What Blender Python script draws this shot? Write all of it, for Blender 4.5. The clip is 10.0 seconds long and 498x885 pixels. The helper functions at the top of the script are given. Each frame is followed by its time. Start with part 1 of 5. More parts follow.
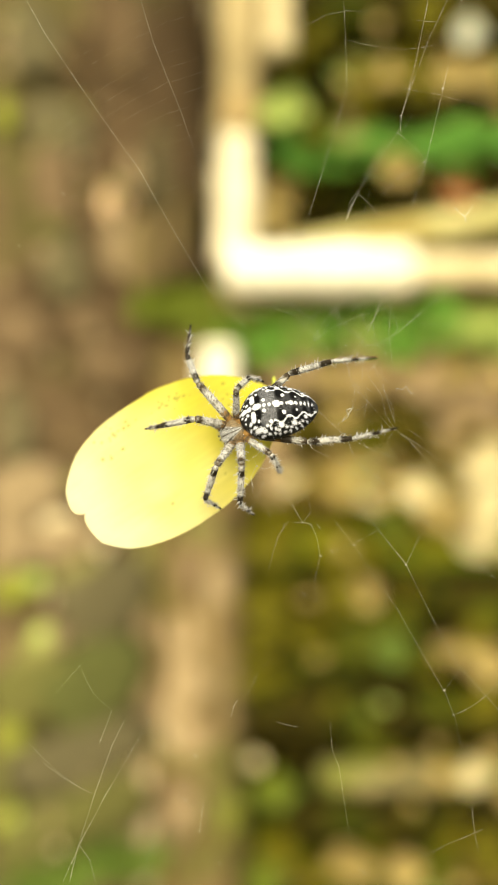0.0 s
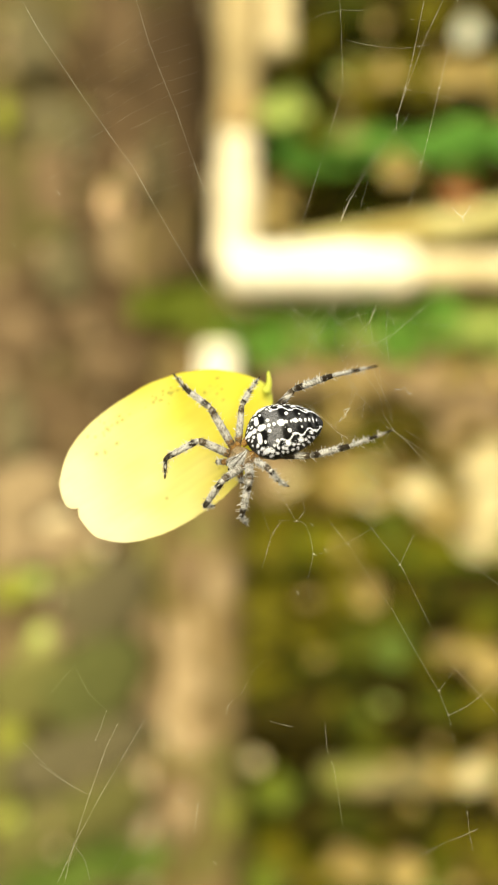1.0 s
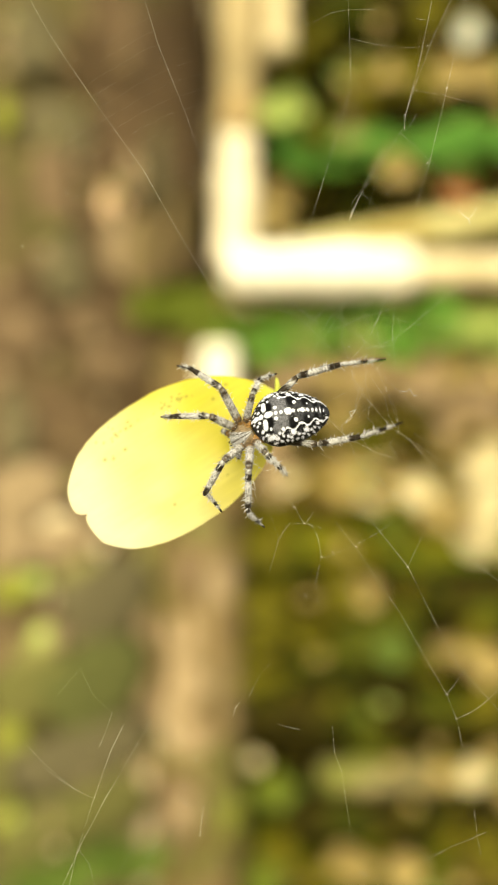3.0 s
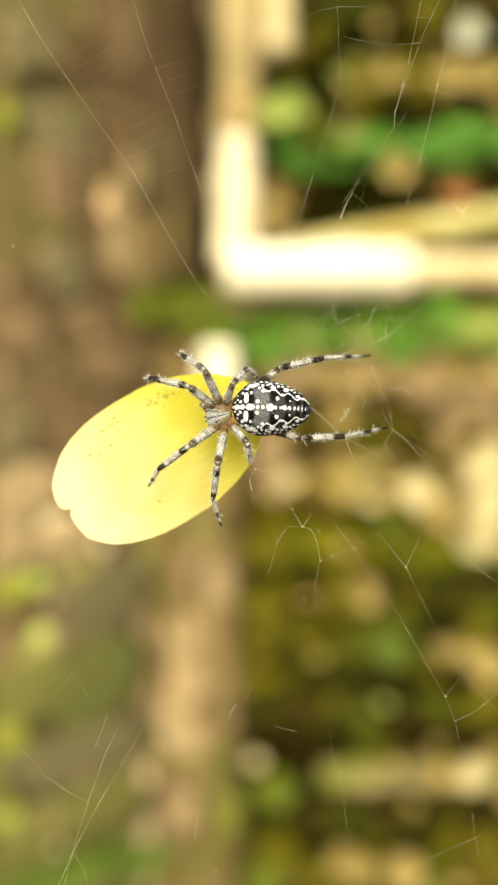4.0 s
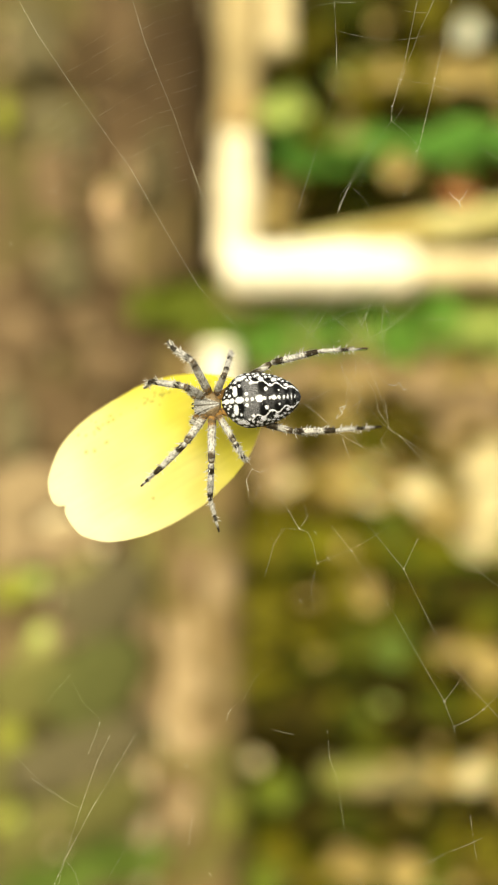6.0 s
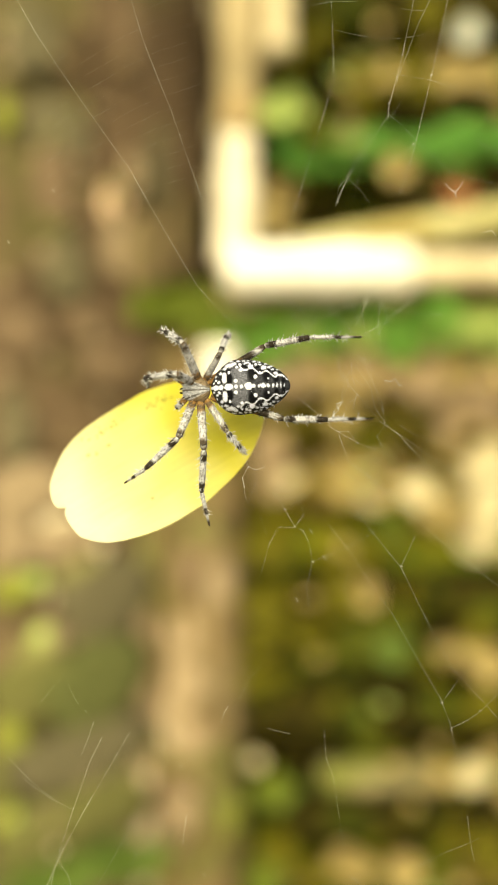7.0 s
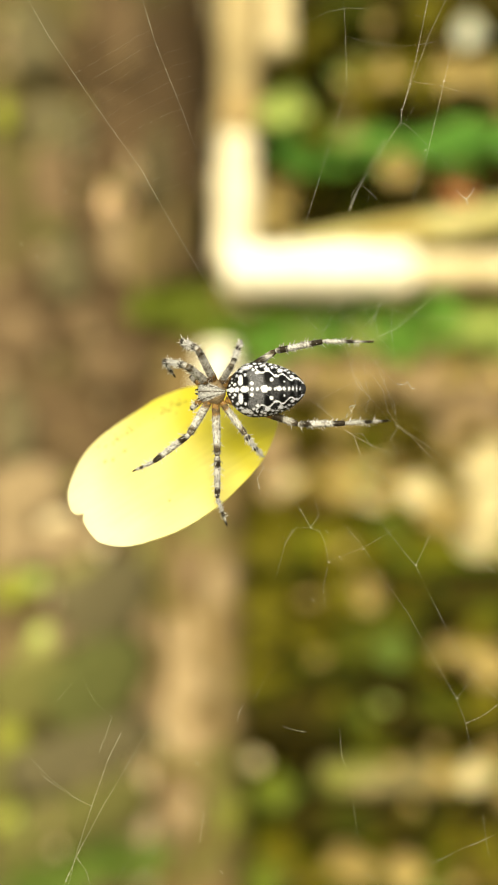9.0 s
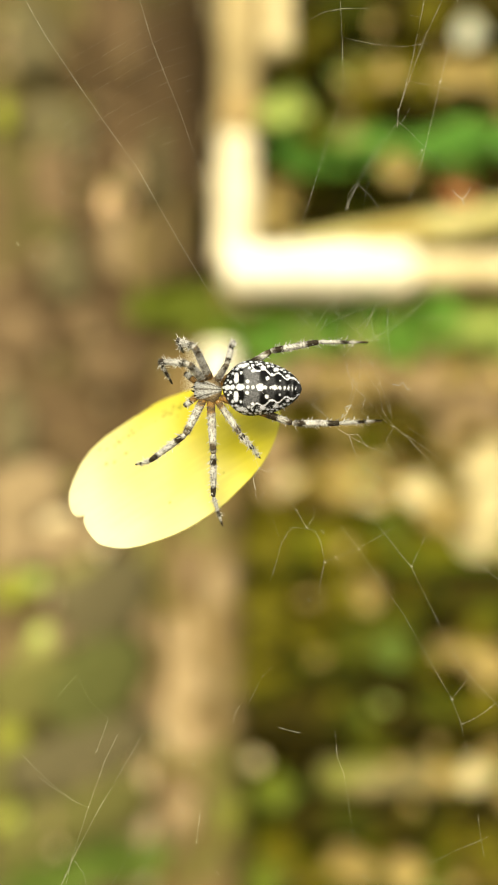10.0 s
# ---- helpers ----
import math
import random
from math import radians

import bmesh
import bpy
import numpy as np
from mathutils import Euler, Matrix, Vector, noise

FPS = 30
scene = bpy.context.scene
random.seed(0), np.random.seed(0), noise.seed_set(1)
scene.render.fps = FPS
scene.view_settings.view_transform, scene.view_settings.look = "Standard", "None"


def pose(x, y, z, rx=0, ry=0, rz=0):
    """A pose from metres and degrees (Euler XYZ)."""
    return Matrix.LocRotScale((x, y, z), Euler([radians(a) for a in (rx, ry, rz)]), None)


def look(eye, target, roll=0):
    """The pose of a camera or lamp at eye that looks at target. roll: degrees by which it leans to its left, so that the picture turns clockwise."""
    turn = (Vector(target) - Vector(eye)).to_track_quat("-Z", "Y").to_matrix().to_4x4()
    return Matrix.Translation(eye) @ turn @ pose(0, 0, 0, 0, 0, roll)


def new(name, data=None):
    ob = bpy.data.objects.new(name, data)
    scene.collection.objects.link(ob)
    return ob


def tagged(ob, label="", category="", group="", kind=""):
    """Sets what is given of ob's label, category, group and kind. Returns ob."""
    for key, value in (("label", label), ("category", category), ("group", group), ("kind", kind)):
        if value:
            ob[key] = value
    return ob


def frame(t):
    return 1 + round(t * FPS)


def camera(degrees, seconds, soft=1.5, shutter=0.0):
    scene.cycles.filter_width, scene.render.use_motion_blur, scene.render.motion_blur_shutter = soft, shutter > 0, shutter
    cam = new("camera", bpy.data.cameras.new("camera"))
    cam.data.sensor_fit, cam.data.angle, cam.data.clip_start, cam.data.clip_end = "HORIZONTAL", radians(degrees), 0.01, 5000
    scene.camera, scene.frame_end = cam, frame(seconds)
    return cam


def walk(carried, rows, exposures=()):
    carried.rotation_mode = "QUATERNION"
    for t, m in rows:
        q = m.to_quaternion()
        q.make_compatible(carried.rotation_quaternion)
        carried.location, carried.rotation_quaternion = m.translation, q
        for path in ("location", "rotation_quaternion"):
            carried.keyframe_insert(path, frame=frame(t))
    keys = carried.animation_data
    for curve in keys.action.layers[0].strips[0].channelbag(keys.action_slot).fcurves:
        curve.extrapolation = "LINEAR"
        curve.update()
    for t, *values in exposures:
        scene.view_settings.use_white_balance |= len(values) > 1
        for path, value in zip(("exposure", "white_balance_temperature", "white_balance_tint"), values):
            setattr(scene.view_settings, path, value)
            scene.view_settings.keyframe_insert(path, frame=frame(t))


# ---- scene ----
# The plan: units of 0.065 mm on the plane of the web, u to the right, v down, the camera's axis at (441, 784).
UNIT = 0.000065
EYE_DISTANCE = 0.0882
EYE_HEIGHT = 1.0


def plan(u, v, d=0.0):
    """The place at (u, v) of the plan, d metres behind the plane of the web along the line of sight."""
    s = UNIT * (1 + d / EYE_DISTANCE)
    return Vector(((u - 441) * s, d, EYE_HEIGHT + (784 - v) * s))


EYE = Vector((0, -EYE_DISTANCE, EYE_HEIGHT))
cam = camera(36.0, 10.0, soft=1.1)
cam.data.dof.use_dof = True
cam.data.dof.focus_distance = EYE_DISTANCE + 0.0002
cam.data.dof.aperture_fstop = 11.6
cam.data.dof.aperture_blades = 0
walk(cam, [(0.0, look(EYE, EYE + Vector((0, 1, 0)))), (10.0, look(EYE, EYE + Vector((0, 1, 0))))], exposures=[(0.0, 1.16), (10.0, 1.16)])

# ---- light: a hazy sun over the shoulder and an open sky ----
SUN_FROM = Vector((-0.12, -0.90, 0.40)).normalized()
world = bpy.data.worlds.new("sky")
scene.world = world
world.use_nodes = True
nt = world.node_tree
sky = nt.nodes.new("ShaderNodeTexSky")
sky.sky_type = "NISHITA"
sky.sun_disc = False
sky.sun_elevation = math.asin(SUN_FROM.z)
sky.sun_rotation = math.atan2(SUN_FROM.x, SUN_FROM.y)
nt.links.new(sky.outputs["Color"], nt.nodes["Background"].inputs["Color"])
nt.nodes["Background"].inputs["Strength"].default_value = 0.048
sun_data = bpy.data.lights.new("sun", "SUN")
sun_data.energy = 3.75
sun_data.angle = radians(60)
sun_data.color = (1.0, 0.885, 0.50)
sun = new("sun", sun_data)
sun.matrix_world = look(SUN_FROM * 5, (0, 0, 0))


# ---- materials ----
def surface(name, c1, c2, scale, rough=0.7, c3=None, fine=6.0, bump=0.3, depth=0.002, spec=0.12):
    """Two colours mixed by broad noise, a third in worn patches, and fine grain in tone and relief."""
    m = bpy.data.materials.new(name)
    m.use_nodes = True
    t = m.node_tree
    n, link = t.nodes, t.links.new
    bsdf = n["Principled BSDF"]
    co = n.new("ShaderNodeTexCoord")
    broad = n.new("ShaderNodeTexNoise")
    broad.inputs["Scale"].default_value = scale
    broad.inputs["Detail"].default_value = 4
    small = n.new("ShaderNodeTexNoise")
    small.inputs["Scale"].default_value = scale * fine
    small.inputs["Detail"].default_value = 6
    for k in (broad, small):
        link(co.outputs["Object"], k.inputs["Vector"])
    ramp = n.new("ShaderNodeValToRGB")
    ramp.color_ramp.elements[0].position, ramp.color_ramp.elements[1].position = 0.35, 0.65
    ramp.color_ramp.elements[0].color, ramp.color_ramp.elements[1].color = (*c1, 1), (*c2, 1)
    link(broad.outputs["Fac"], ramp.inputs["Fac"])
    out = ramp.outputs["Color"]
    if c3:
        patch = n.new("ShaderNodeTexNoise")
        patch.inputs["Scale"].default_value = scale * 0.6
        shift = n.new("ShaderNodeVectorMath")
        shift.inputs[1].default_value = (3.1, 7.7, 1.3)
        link(co.outputs["Object"], shift.inputs[0])
        link(shift.outputs[0], patch.inputs["Vector"])
        sharp = n.new("ShaderNodeMapRange")
        sharp.inputs["From Min"].default_value, sharp.inputs["From Max"].default_value = 0.52, 0.62
        link(patch.outputs["Fac"], sharp.inputs["Value"])
        mix = n.new("ShaderNodeMix")
        mix.data_type = "RGBA"
        link(sharp.outputs[0], mix.inputs["Factor"])
        link(out, mix.inputs["A"])
        mix.inputs["B"].default_value = (*c3, 1)
        out = mix.outputs["Result"]
    grain = n.new("ShaderNodeMapRange")
    grain.inputs["From Min"].default_value, grain.inputs["From Max"].default_value = 0.3, 0.7
    grain.inputs["To Min"].default_value, grain.inputs["To Max"].default_value = 0.7, 1.25
    link(small.outputs["Fac"], grain.inputs["Value"])
    tone = n.new("ShaderNodeVectorMath")
    tone.operation = "SCALE"
    link(out, tone.inputs[0])
    link(grain.outputs[0], tone.inputs["Scale"])
    link(tone.outputs[0], bsdf.inputs["Base Color"])
    bsdf.inputs["Roughness"].default_value = rough
    bsdf.inputs["Specular IOR Level"].default_value = spec
    b = n.new("ShaderNodeBump")
    b.inputs["Strength"].default_value, b.inputs["Distance"].default_value = bump, depth
    link(small.outputs["Fac"], b.inputs["Height"])
    link(b.outputs["Normal"], bsdf.inputs["Normal"])
    return m


def coat(name, rough=0.5, grain_scale=9000.0, spec=0.4, low=0.75, high=1.25):
    """A pattern carried by the mesh (attribute "pattern"), with fine grain and relief over it."""
    m = bpy.data.materials.new(name)
    m.use_nodes = True
    t = m.node_tree
    n, link = t.nodes, t.links.new
    bsdf = n["Principled BSDF"]
    att = n.new("ShaderNodeAttribute")
    att.attribute_name = "pattern"
    co = n.new("ShaderNodeTexCoord")
    small = n.new("ShaderNodeTexNoise")
    small.inputs["Scale"].default_value = grain_scale
    small.inputs["Detail"].default_value = 4
    link(co.outputs["Object"], small.inputs["Vector"])
    grain = n.new("ShaderNodeMapRange")
    grain.inputs["From Min"].default_value, grain.inputs["From Max"].default_value = 0.3, 0.7
    grain.inputs["To Min"].default_value, grain.inputs["To Max"].default_value = low, high
    link(small.outputs["Fac"], grain.inputs["Value"])
    tone = n.new("ShaderNodeVectorMath")
    tone.operation = "SCALE"
    link(att.outputs["Color"], tone.inputs[0])
    link(grain.outputs[0], tone.inputs["Scale"])
    link(tone.outputs[0], bsdf.inputs["Base Color"])
    bsdf.inputs["Roughness"].default_value = rough
    bsdf.inputs["Specular IOR Level"].default_value = spec
    b = n.new("ShaderNodeBump")
    b.inputs["Strength"].default_value, b.inputs["Distance"].default_value = 0.5, 0.00006
    link(small.outputs["Fac"], b.inputs["Height"])
    link(b.outputs["Normal"], bsdf.inputs["Normal"])
    return m


def leafy(name, c1, c2, scale, rough=0.5):
    """A thin leaf that lets light through."""
    m = surface(name, c1, c2, scale, rough)
    t = m.node_tree
    n, link = t.nodes, t.links.new
    bsdf, out = n["Principled BSDF"], n["Material Output"]
    colour = bsdf.inputs["Base Color"].links[0].from_socket
    tr = n.new("ShaderNodeBsdfTranslucent")
    link(colour, tr.inputs["Color"])
    mix = n.new("ShaderNodeMixShader")
    mix.inputs["Fac"].default_value = 0.45
    link(bsdf.outputs[0], mix.inputs[1])
    link(tr.outputs[0], mix.inputs[2])
    link(mix.outputs[0], out.inputs["Surface"])
    return m


def petal_material():
    """Lemon yellow, paler towards the notched tip, with faint veins and dark specks."""
    m = bpy.data.materials.new("petal_skin")
    m.use_nodes = True
    t = m.node_tree
    n, link = t.nodes, t.links.new
    bsdf, out = n["Principled BSDF"], n["Material Output"]
    att = n.new("ShaderNodeAttribute")
    att.attribute_name = "pattern"
    co = n.new("ShaderNodeTexCoord")
    stretch = n.new("ShaderNodeMapping")
    stretch.inputs["Scale"].default_value = (140, 1500, 140)
    link(co.outputs["Object"], stretch.inputs["Vector"])
    vein = n.new("ShaderNodeTexNoise")
    vein.inputs["Scale"].default_value = 1.0
    vein.inputs["Detail"].default_value = 3
    link(stretch.outputs[0], vein.inputs["Vector"])
    rng = n.new("ShaderNodeMapRange")
    rng.inputs["From Min"].default_value, rng.inputs["From Max"].default_value = 0.3, 0.7
    rng.inputs["To Min"].default_value, rng.inputs["To Max"].default_value = 0.95, 1.04
    link(vein.outputs["Fac"], rng.inputs["Value"])
    tone = n.new("ShaderNodeVectorMath")
    tone.operation = "SCALE"
    link(att.outputs["Color"], tone.inputs[0])
    link(rng.outputs[0], tone.inputs["Scale"])
    link(tone.outputs[0], bsdf.inputs["Base Color"])
    bsdf.inputs["Roughness"].default_value = 0.45
    bsdf.inputs["Specular IOR Level"].default_value = 0.3
    tr = n.new("ShaderNodeBsdfTranslucent")
    link(tone.outputs[0], tr.inputs["Color"])
    mix = n.new("ShaderNodeMixShader")
    mix.inputs["Fac"].default_value = 0.35
    link(bsdf.outputs[0], mix.inputs[1])
    link(tr.outputs[0], mix.inputs[2])
    link(mix.outputs[0], out.inputs["Surface"])
    b = n.new("ShaderNodeBump")
    b.inputs["Strength"].default_value, b.inputs["Distance"].default_value = 0.25, 0.0001
    link(vein.outputs["Fac"], b.inputs["Height"])
    link(b.outputs["Normal"], bsdf.inputs["Normal"])
    return m


def silk_material():
    """Fine pale silk whose glints are imitated by opaque stretches, clearer between them."""
    m = bpy.data.materials.new("silk")
    m.use_nodes = True
    t = m.node_tree
    n, link = t.nodes, t.links.new
    bsdf, out = n["Principled BSDF"], n["Material Output"]
    bsdf.inputs["Base Color"].default_value = (0.80, 0.80, 0.76, 1)
    bsdf.inputs["Roughness"].default_value = 0.3
    bsdf.inputs["Specular IOR Level"].default_value = 0.7
    co = n.new("ShaderNodeTexCoord")
    patch = n.new("ShaderNodeTexNoise")
    patch.inputs["Scale"].default_value = 260
    patch.inputs["Detail"].default_value = 3
    link(co.outputs["Object"], patch.inputs["Vector"])
    rng = n.new("ShaderNodeMapRange")
    rng.inputs["From Min"].default_value, rng.inputs["From Max"].default_value = 0.36, 0.66
    rng.inputs["To Min"].default_value, rng.inputs["To Max"].default_value = 0.45, 1.0
    link(patch.outputs["Fac"], rng.inputs["Value"])
    clear = n.new("ShaderNodeBsdfTransparent")
    mix = n.new("ShaderNodeMixShader")
    link(rng.outputs[0], mix.inputs["Fac"])
    link(clear.outputs[0], mix.inputs[1])
    link(bsdf.outputs[0], mix.inputs[2])
    link(mix.outputs[0], out.inputs["Surface"])
    return m


SILK = silk_material()
COAT = coat("spider_coat", rough=0.42, spec=0.04)
FUR = coat("leg_coat", rough=0.6, spec=0.15, low=0.55, high=1.3)
PETAL = petal_material()
EYE_BLACK = surface("eye_black", (0.004, 0.004, 0.004), (0.01, 0.008, 0.006), 2000, rough=0.1, bump=0.0)
HAIR = surface("pale_hair", (0.44, 0.45, 0.52), (0.60, 0.61, 0.70), 3000, rough=0.5, bump=0.0)
BARK = surface("trunk_bark", (0.100, 0.067, 0.038), (0.158, 0.107, 0.063), 11, 0.9, c3=(0.115, 0.095, 0.040), depth=0.01, bump=0.6)
# near-black because the stack's shade is put into this bark colour
LOG_SHADE = surface("shaded_log_bark", (0.014, 0.0112, 0.0008), (0.038, 0.030, 0.0024), 18, 0.9, c3=(0.028, 0.033, 0.0016), depth=0.006, bump=0.6)
LOG_PALE = surface("greyish_log_bark", (0.15, 0.13, 0.06), (0.27, 0.23, 0.12), 20, 0.9, c3=(0.16, 0.17, 0.04), depth=0.006, bump=0.5)
LOG_OLIVE = surface("mossy_log_bark", (0.07, 0.068, 0.003), (0.16, 0.145, 0.010), 22, 0.9, c3=(0.08, 0.13, 0.008), depth=0.006, bump=0.6)
LOG_TAN = surface("dry_log_bark", (0.32, 0.235, 0.11), (0.50, 0.375, 0.19), 20, 0.85, c3=(0.28, 0.23, 0.05), depth=0.006, bump=0.5)
# wood in direct sun: the extra brightness is in its base colour
WOOD_SUNLIT = surface("sunlit_pale_wood", (0.84, 0.79, 0.67), (0.88, 0.85, 0.77), 12, 0.6, depth=0.002, bump=0.3)
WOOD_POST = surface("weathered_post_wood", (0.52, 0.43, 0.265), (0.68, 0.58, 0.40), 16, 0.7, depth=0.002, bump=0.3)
# one post in two tones: dappled sun painted as tan and cream
WOOD_POST_SHADED = surface("shaded_post_wood", (0.29, 0.228, 0.125), (0.45, 0.36, 0.21), 16, 0.75, c3=(0.34, 0.245, 0.12), depth=0.002, bump=0.3)
WOOD_POST_SUNLIT = surface("sunlit_post_wood", (0.66, 0.57, 0.43), (0.82, 0.74, 0.60), 24, 0.7, c3=(0.86, 0.80, 0.68), depth=0.002, bump=0.3)
WOOD_STUMP = surface("peeling_stump_wood", (0.105, 0.074, 0.034), (0.225, 0.16, 0.08), 16, 0.8, c3=(0.12, 0.10, 0.034), depth=0.004, bump=0.5)
LOG_BROWN = surface("brown_log_bark", (0.085, 0.064, 0.012), (0.215, 0.16, 0.04), 18, 0.9, c3=(0.085, 0.095, 0.004), depth=0.006, bump=0.6)
LOG_YELLOW = surface("barkless_yellow_branch", (0.36, 0.33, 0.13), (0.54, 0.49, 0.24), 16, 0.7, c3=(0.38, 0.31, 0.11), depth=0.004, bump=0.4)
FLAKE_PINK = surface("pinkish_bark_flake", (0.15, 0.103, 0.062), (0.21, 0.147, 0.09), 30, 0.9)
# the trunk's round orange highlight, painted as a flake
FLAKE_GLINT = surface("orange_glint_flake", (0.76, 0.50, 0.33), (0.86, 0.60, 0.42), 30, 0.85)
FLAKE_PALE = surface("pale_bark_flake", (0.26, 0.192, 0.115), (0.38, 0.285, 0.18), 30, 0.85)
FLAKE_TAN = surface("tan_bark_flake", (0.175, 0.128, 0.064), (0.26, 0.195, 0.10), 30, 0.9)
FLAKE_DARK = surface("dark_bark_flake", (0.055, 0.036, 0.018), (0.11, 0.075, 0.04), 30, 0.9)
LICHEN_PALE = surface("pale_lichen", (0.20, 0.185, 0.065), (0.30, 0.275, 0.11), 40, 0.95)
LICHEN_GREY = surface("grey_brown_lichen", (0.110, 0.094, 0.054), (0.158, 0.137, 0.078), 40, 0.95)
LICHEN = surface("grey_green_lichen", (0.112, 0.108, 0.034), (0.165, 0.160, 0.055), 40, 0.95)
MOSS_OLIVE = surface("olive_moss", (0.085, 0.092, 0.030), (0.125, 0.132, 0.045), 40, 0.95)
MOSS = surface("yellow_green_moss", (0.18, 0.20, 0.03), (0.32, 0.33, 0.06), 40, 0.95)
LEAF_OLIVE = leafy("olive_leaf_skin", (0.105, 0.098, 0.004), (0.20, 0.175, 0.012), 60)
LEAF_DULL = leafy("dull_leaf_skin", (0.105, 0.17, 0.028), (0.18, 0.25, 0.05), 50)
LEAF_GREEN = leafy("green_leaf_skin", (0.11, 0.32, 0.02), (0.26, 0.48, 0.06), 40)
# lit copy of the green leaf: sunshine is in the paler colour
LEAF_SUNLIT = leafy("sunlit_leaf_skin", (0.40, 0.52, 0.12), (0.56, 0.64, 0.23), 40)
LEAF_TAN = leafy("dry_leaf_skin", (0.42, 0.325, 0.125), (0.60, 0.465, 0.20), 60)
LEAF_ORANGE = leafy("rust_leaf_skin", (0.60, 0.27, 0.12), (0.75, 0.38, 0.19), 60)
# sun glints among the logs, put into a cream leaf colour
LEAF_CREAM = leafy("glint_leaf_skin", (0.76, 0.66, 0.40), (0.86, 0.78, 0.54), 60)
# sun glints put into a cream bark and a light green moss
FLAKE_SUNNY = surface("sunlit_bark_flake", (0.70, 0.56, 0.36), (0.82, 0.70, 0.50), 30, 0.85)
MOSS_GLINT = surface("light_green_moss", (0.42, 0.52, 0.12), (0.60, 0.68, 0.24), 40, 0.9)
MOSS_DEEP = surface("deep_green_moss", (0.07, 0.15, 0.025), (0.12, 0.21, 0.04), 40, 0.95)
LEAF_TEAL = leafy("emerald_leaf_skin", (0.11, 0.33, 0.045), (0.24, 0.48, 0.10), 40)
LEAF_FRESH = leafy("fresh_green_leaf_skin", (0.15, 0.37, 0.045), (0.28, 0.50, 0.10), 40)
LEAF_MOSSY = leafy("mossy_leaf_skin", (0.075, 0.088, 0.004), (0.13, 0.145, 0.012), 40)
LEAF_GRASS = leafy("grass_green_leaf_skin", (0.125, 0.165, 0.014), (0.20, 0.245, 0.035), 40)
LEAF_PINK = leafy("pinkish_dry_leaf_skin", (0.34, 0.245, 0.145), (0.48, 0.355, 0.225), 60)
# a disc of sunlight, put into a near-white leaf
LEAF_WHITE = leafy("white_glint_leaf_skin", (0.78, 0.80, 0.70), (0.85, 0.86, 0.78), 60)
SOIL = surface("litter_ground", (0.06, 0.045, 0.02), (0.16, 0.12, 0.06), 9, 0.95, c3=(0.07, 0.08, 0.02), depth=0.01, bump=0.8)


# ---- mesh tools ----
def mesh_of(name, verts, faces, mat, smooth=True, pattern=None):
    me = bpy.data.meshes.new(name)
    me.from_pydata([tuple(v) for v in verts], [], faces)
    if smooth:
        me.polygons.foreach_set("use_smooth", [True] * len(me.polygons))
    if pattern is not None:
        a = me.attributes.new("pattern", "FLOAT_COLOR", "POINT")
        a.data.foreach_set("color", np.array([(*c, 1.0) for c in pattern], dtype=np.float32).ravel())
    me.materials.append(mat)
    me.update()
    return me


def part(name, me, parent, label="", m=None):
    ob = new(name, me)
    ob.parent = parent
    if m is not None:
        ob.matrix_basis = m
    if label:
        ob["label"] = label
    return ob


def tube(path, radii, sides=8, closed=True):
    """Vertices and faces of a tube along a path."""
    verts, faces = [], []
    path = [Vector(p) for p in path]
    ref = Vector((0.12, -0.31, 0.94)).normalized()
    for i, p in enumerate(path):
        d = (path[min(i + 1, len(path) - 1)] - path[max(i - 1, 0)]).normalized()
        a = d.cross(ref)
        if a.length < 0.05:
            a = d.cross(Vector((1, 0, 0)))
        a.normalize()
        b = d.cross(a)
        for k in range(sides):
            w = 2 * math.pi * k / sides
            verts.append(p + (a * math.cos(w) + b * math.sin(w)) * radii[i])
    for i in range(len(path) - 1):
        for k in range(sides):
            k2 = (k + 1) % sides
            faces.append((i * sides + k, i * sides + k2, (i + 1) * sides + k2, (i + 1) * sides + k))
    if closed:
        faces.append(tuple(reversed(range(sides))))
        faces.append(tuple(range((len(path) - 1) * sides, len(path) * sides)))
    return verts, faces


def joined(pieces):
    verts, faces = [], []
    for v, f in pieces:
        o = len(verts)
        verts += v
        faces += [tuple(i + o for i in q) for q in f]
    return verts, faces


def bead(c, r):
    """A small octahedral bead, once split."""
    c = Vector(c)
    pts = [Vector(p) for p in ((1, 0, 0), (-1, 0, 0), (0, 1, 0), (0, -1, 0), (0, 0, 1), (0, 0, -1))]
    fs = [(0, 2, 4), (2, 1, 4), (1, 3, 4), (3, 0, 4), (2, 0, 5), (1, 2, 5), (3, 1, 5), (0, 3, 5)]
    return [c + p * r for p in pts], fs


# ---- the ground and the thicket behind the web ----
def deep(u, v, z):
    """The place at (u, v) of the plan, carried back to z metres from the eye."""
    return plan(u, v, z - EYE_DISTANCE)


def ground():
    verts, faces = [], []
    n = 60
    for i in range(n + 1):
        for j in range(n + 1):
            a, b = (i / n * 2 - 1), (j / n * 2 - 1)
            x, y = math.copysign(abs(a) ** 4, a) * 400, math.copysign(abs(b) ** 4, b) * 400
            h = 0.02 * noise.noise(Vector((x * 2.3, y * 2.3, 0))) if abs(x) < 8 and abs(y) < 8 else 0
            verts.append((x, y, h - 0.02))
    for i in range(n):
        for j in range(n):
            k = i * (n + 1) + j
            faces.append((k, k + n + 1, k + n + 2, k + 1))
    ob = new("ground", mesh_of("ground", verts, faces, SOIL))
    tagged(ob, "brown woodland ground covered with leaf litter", "ground", kind="structure")


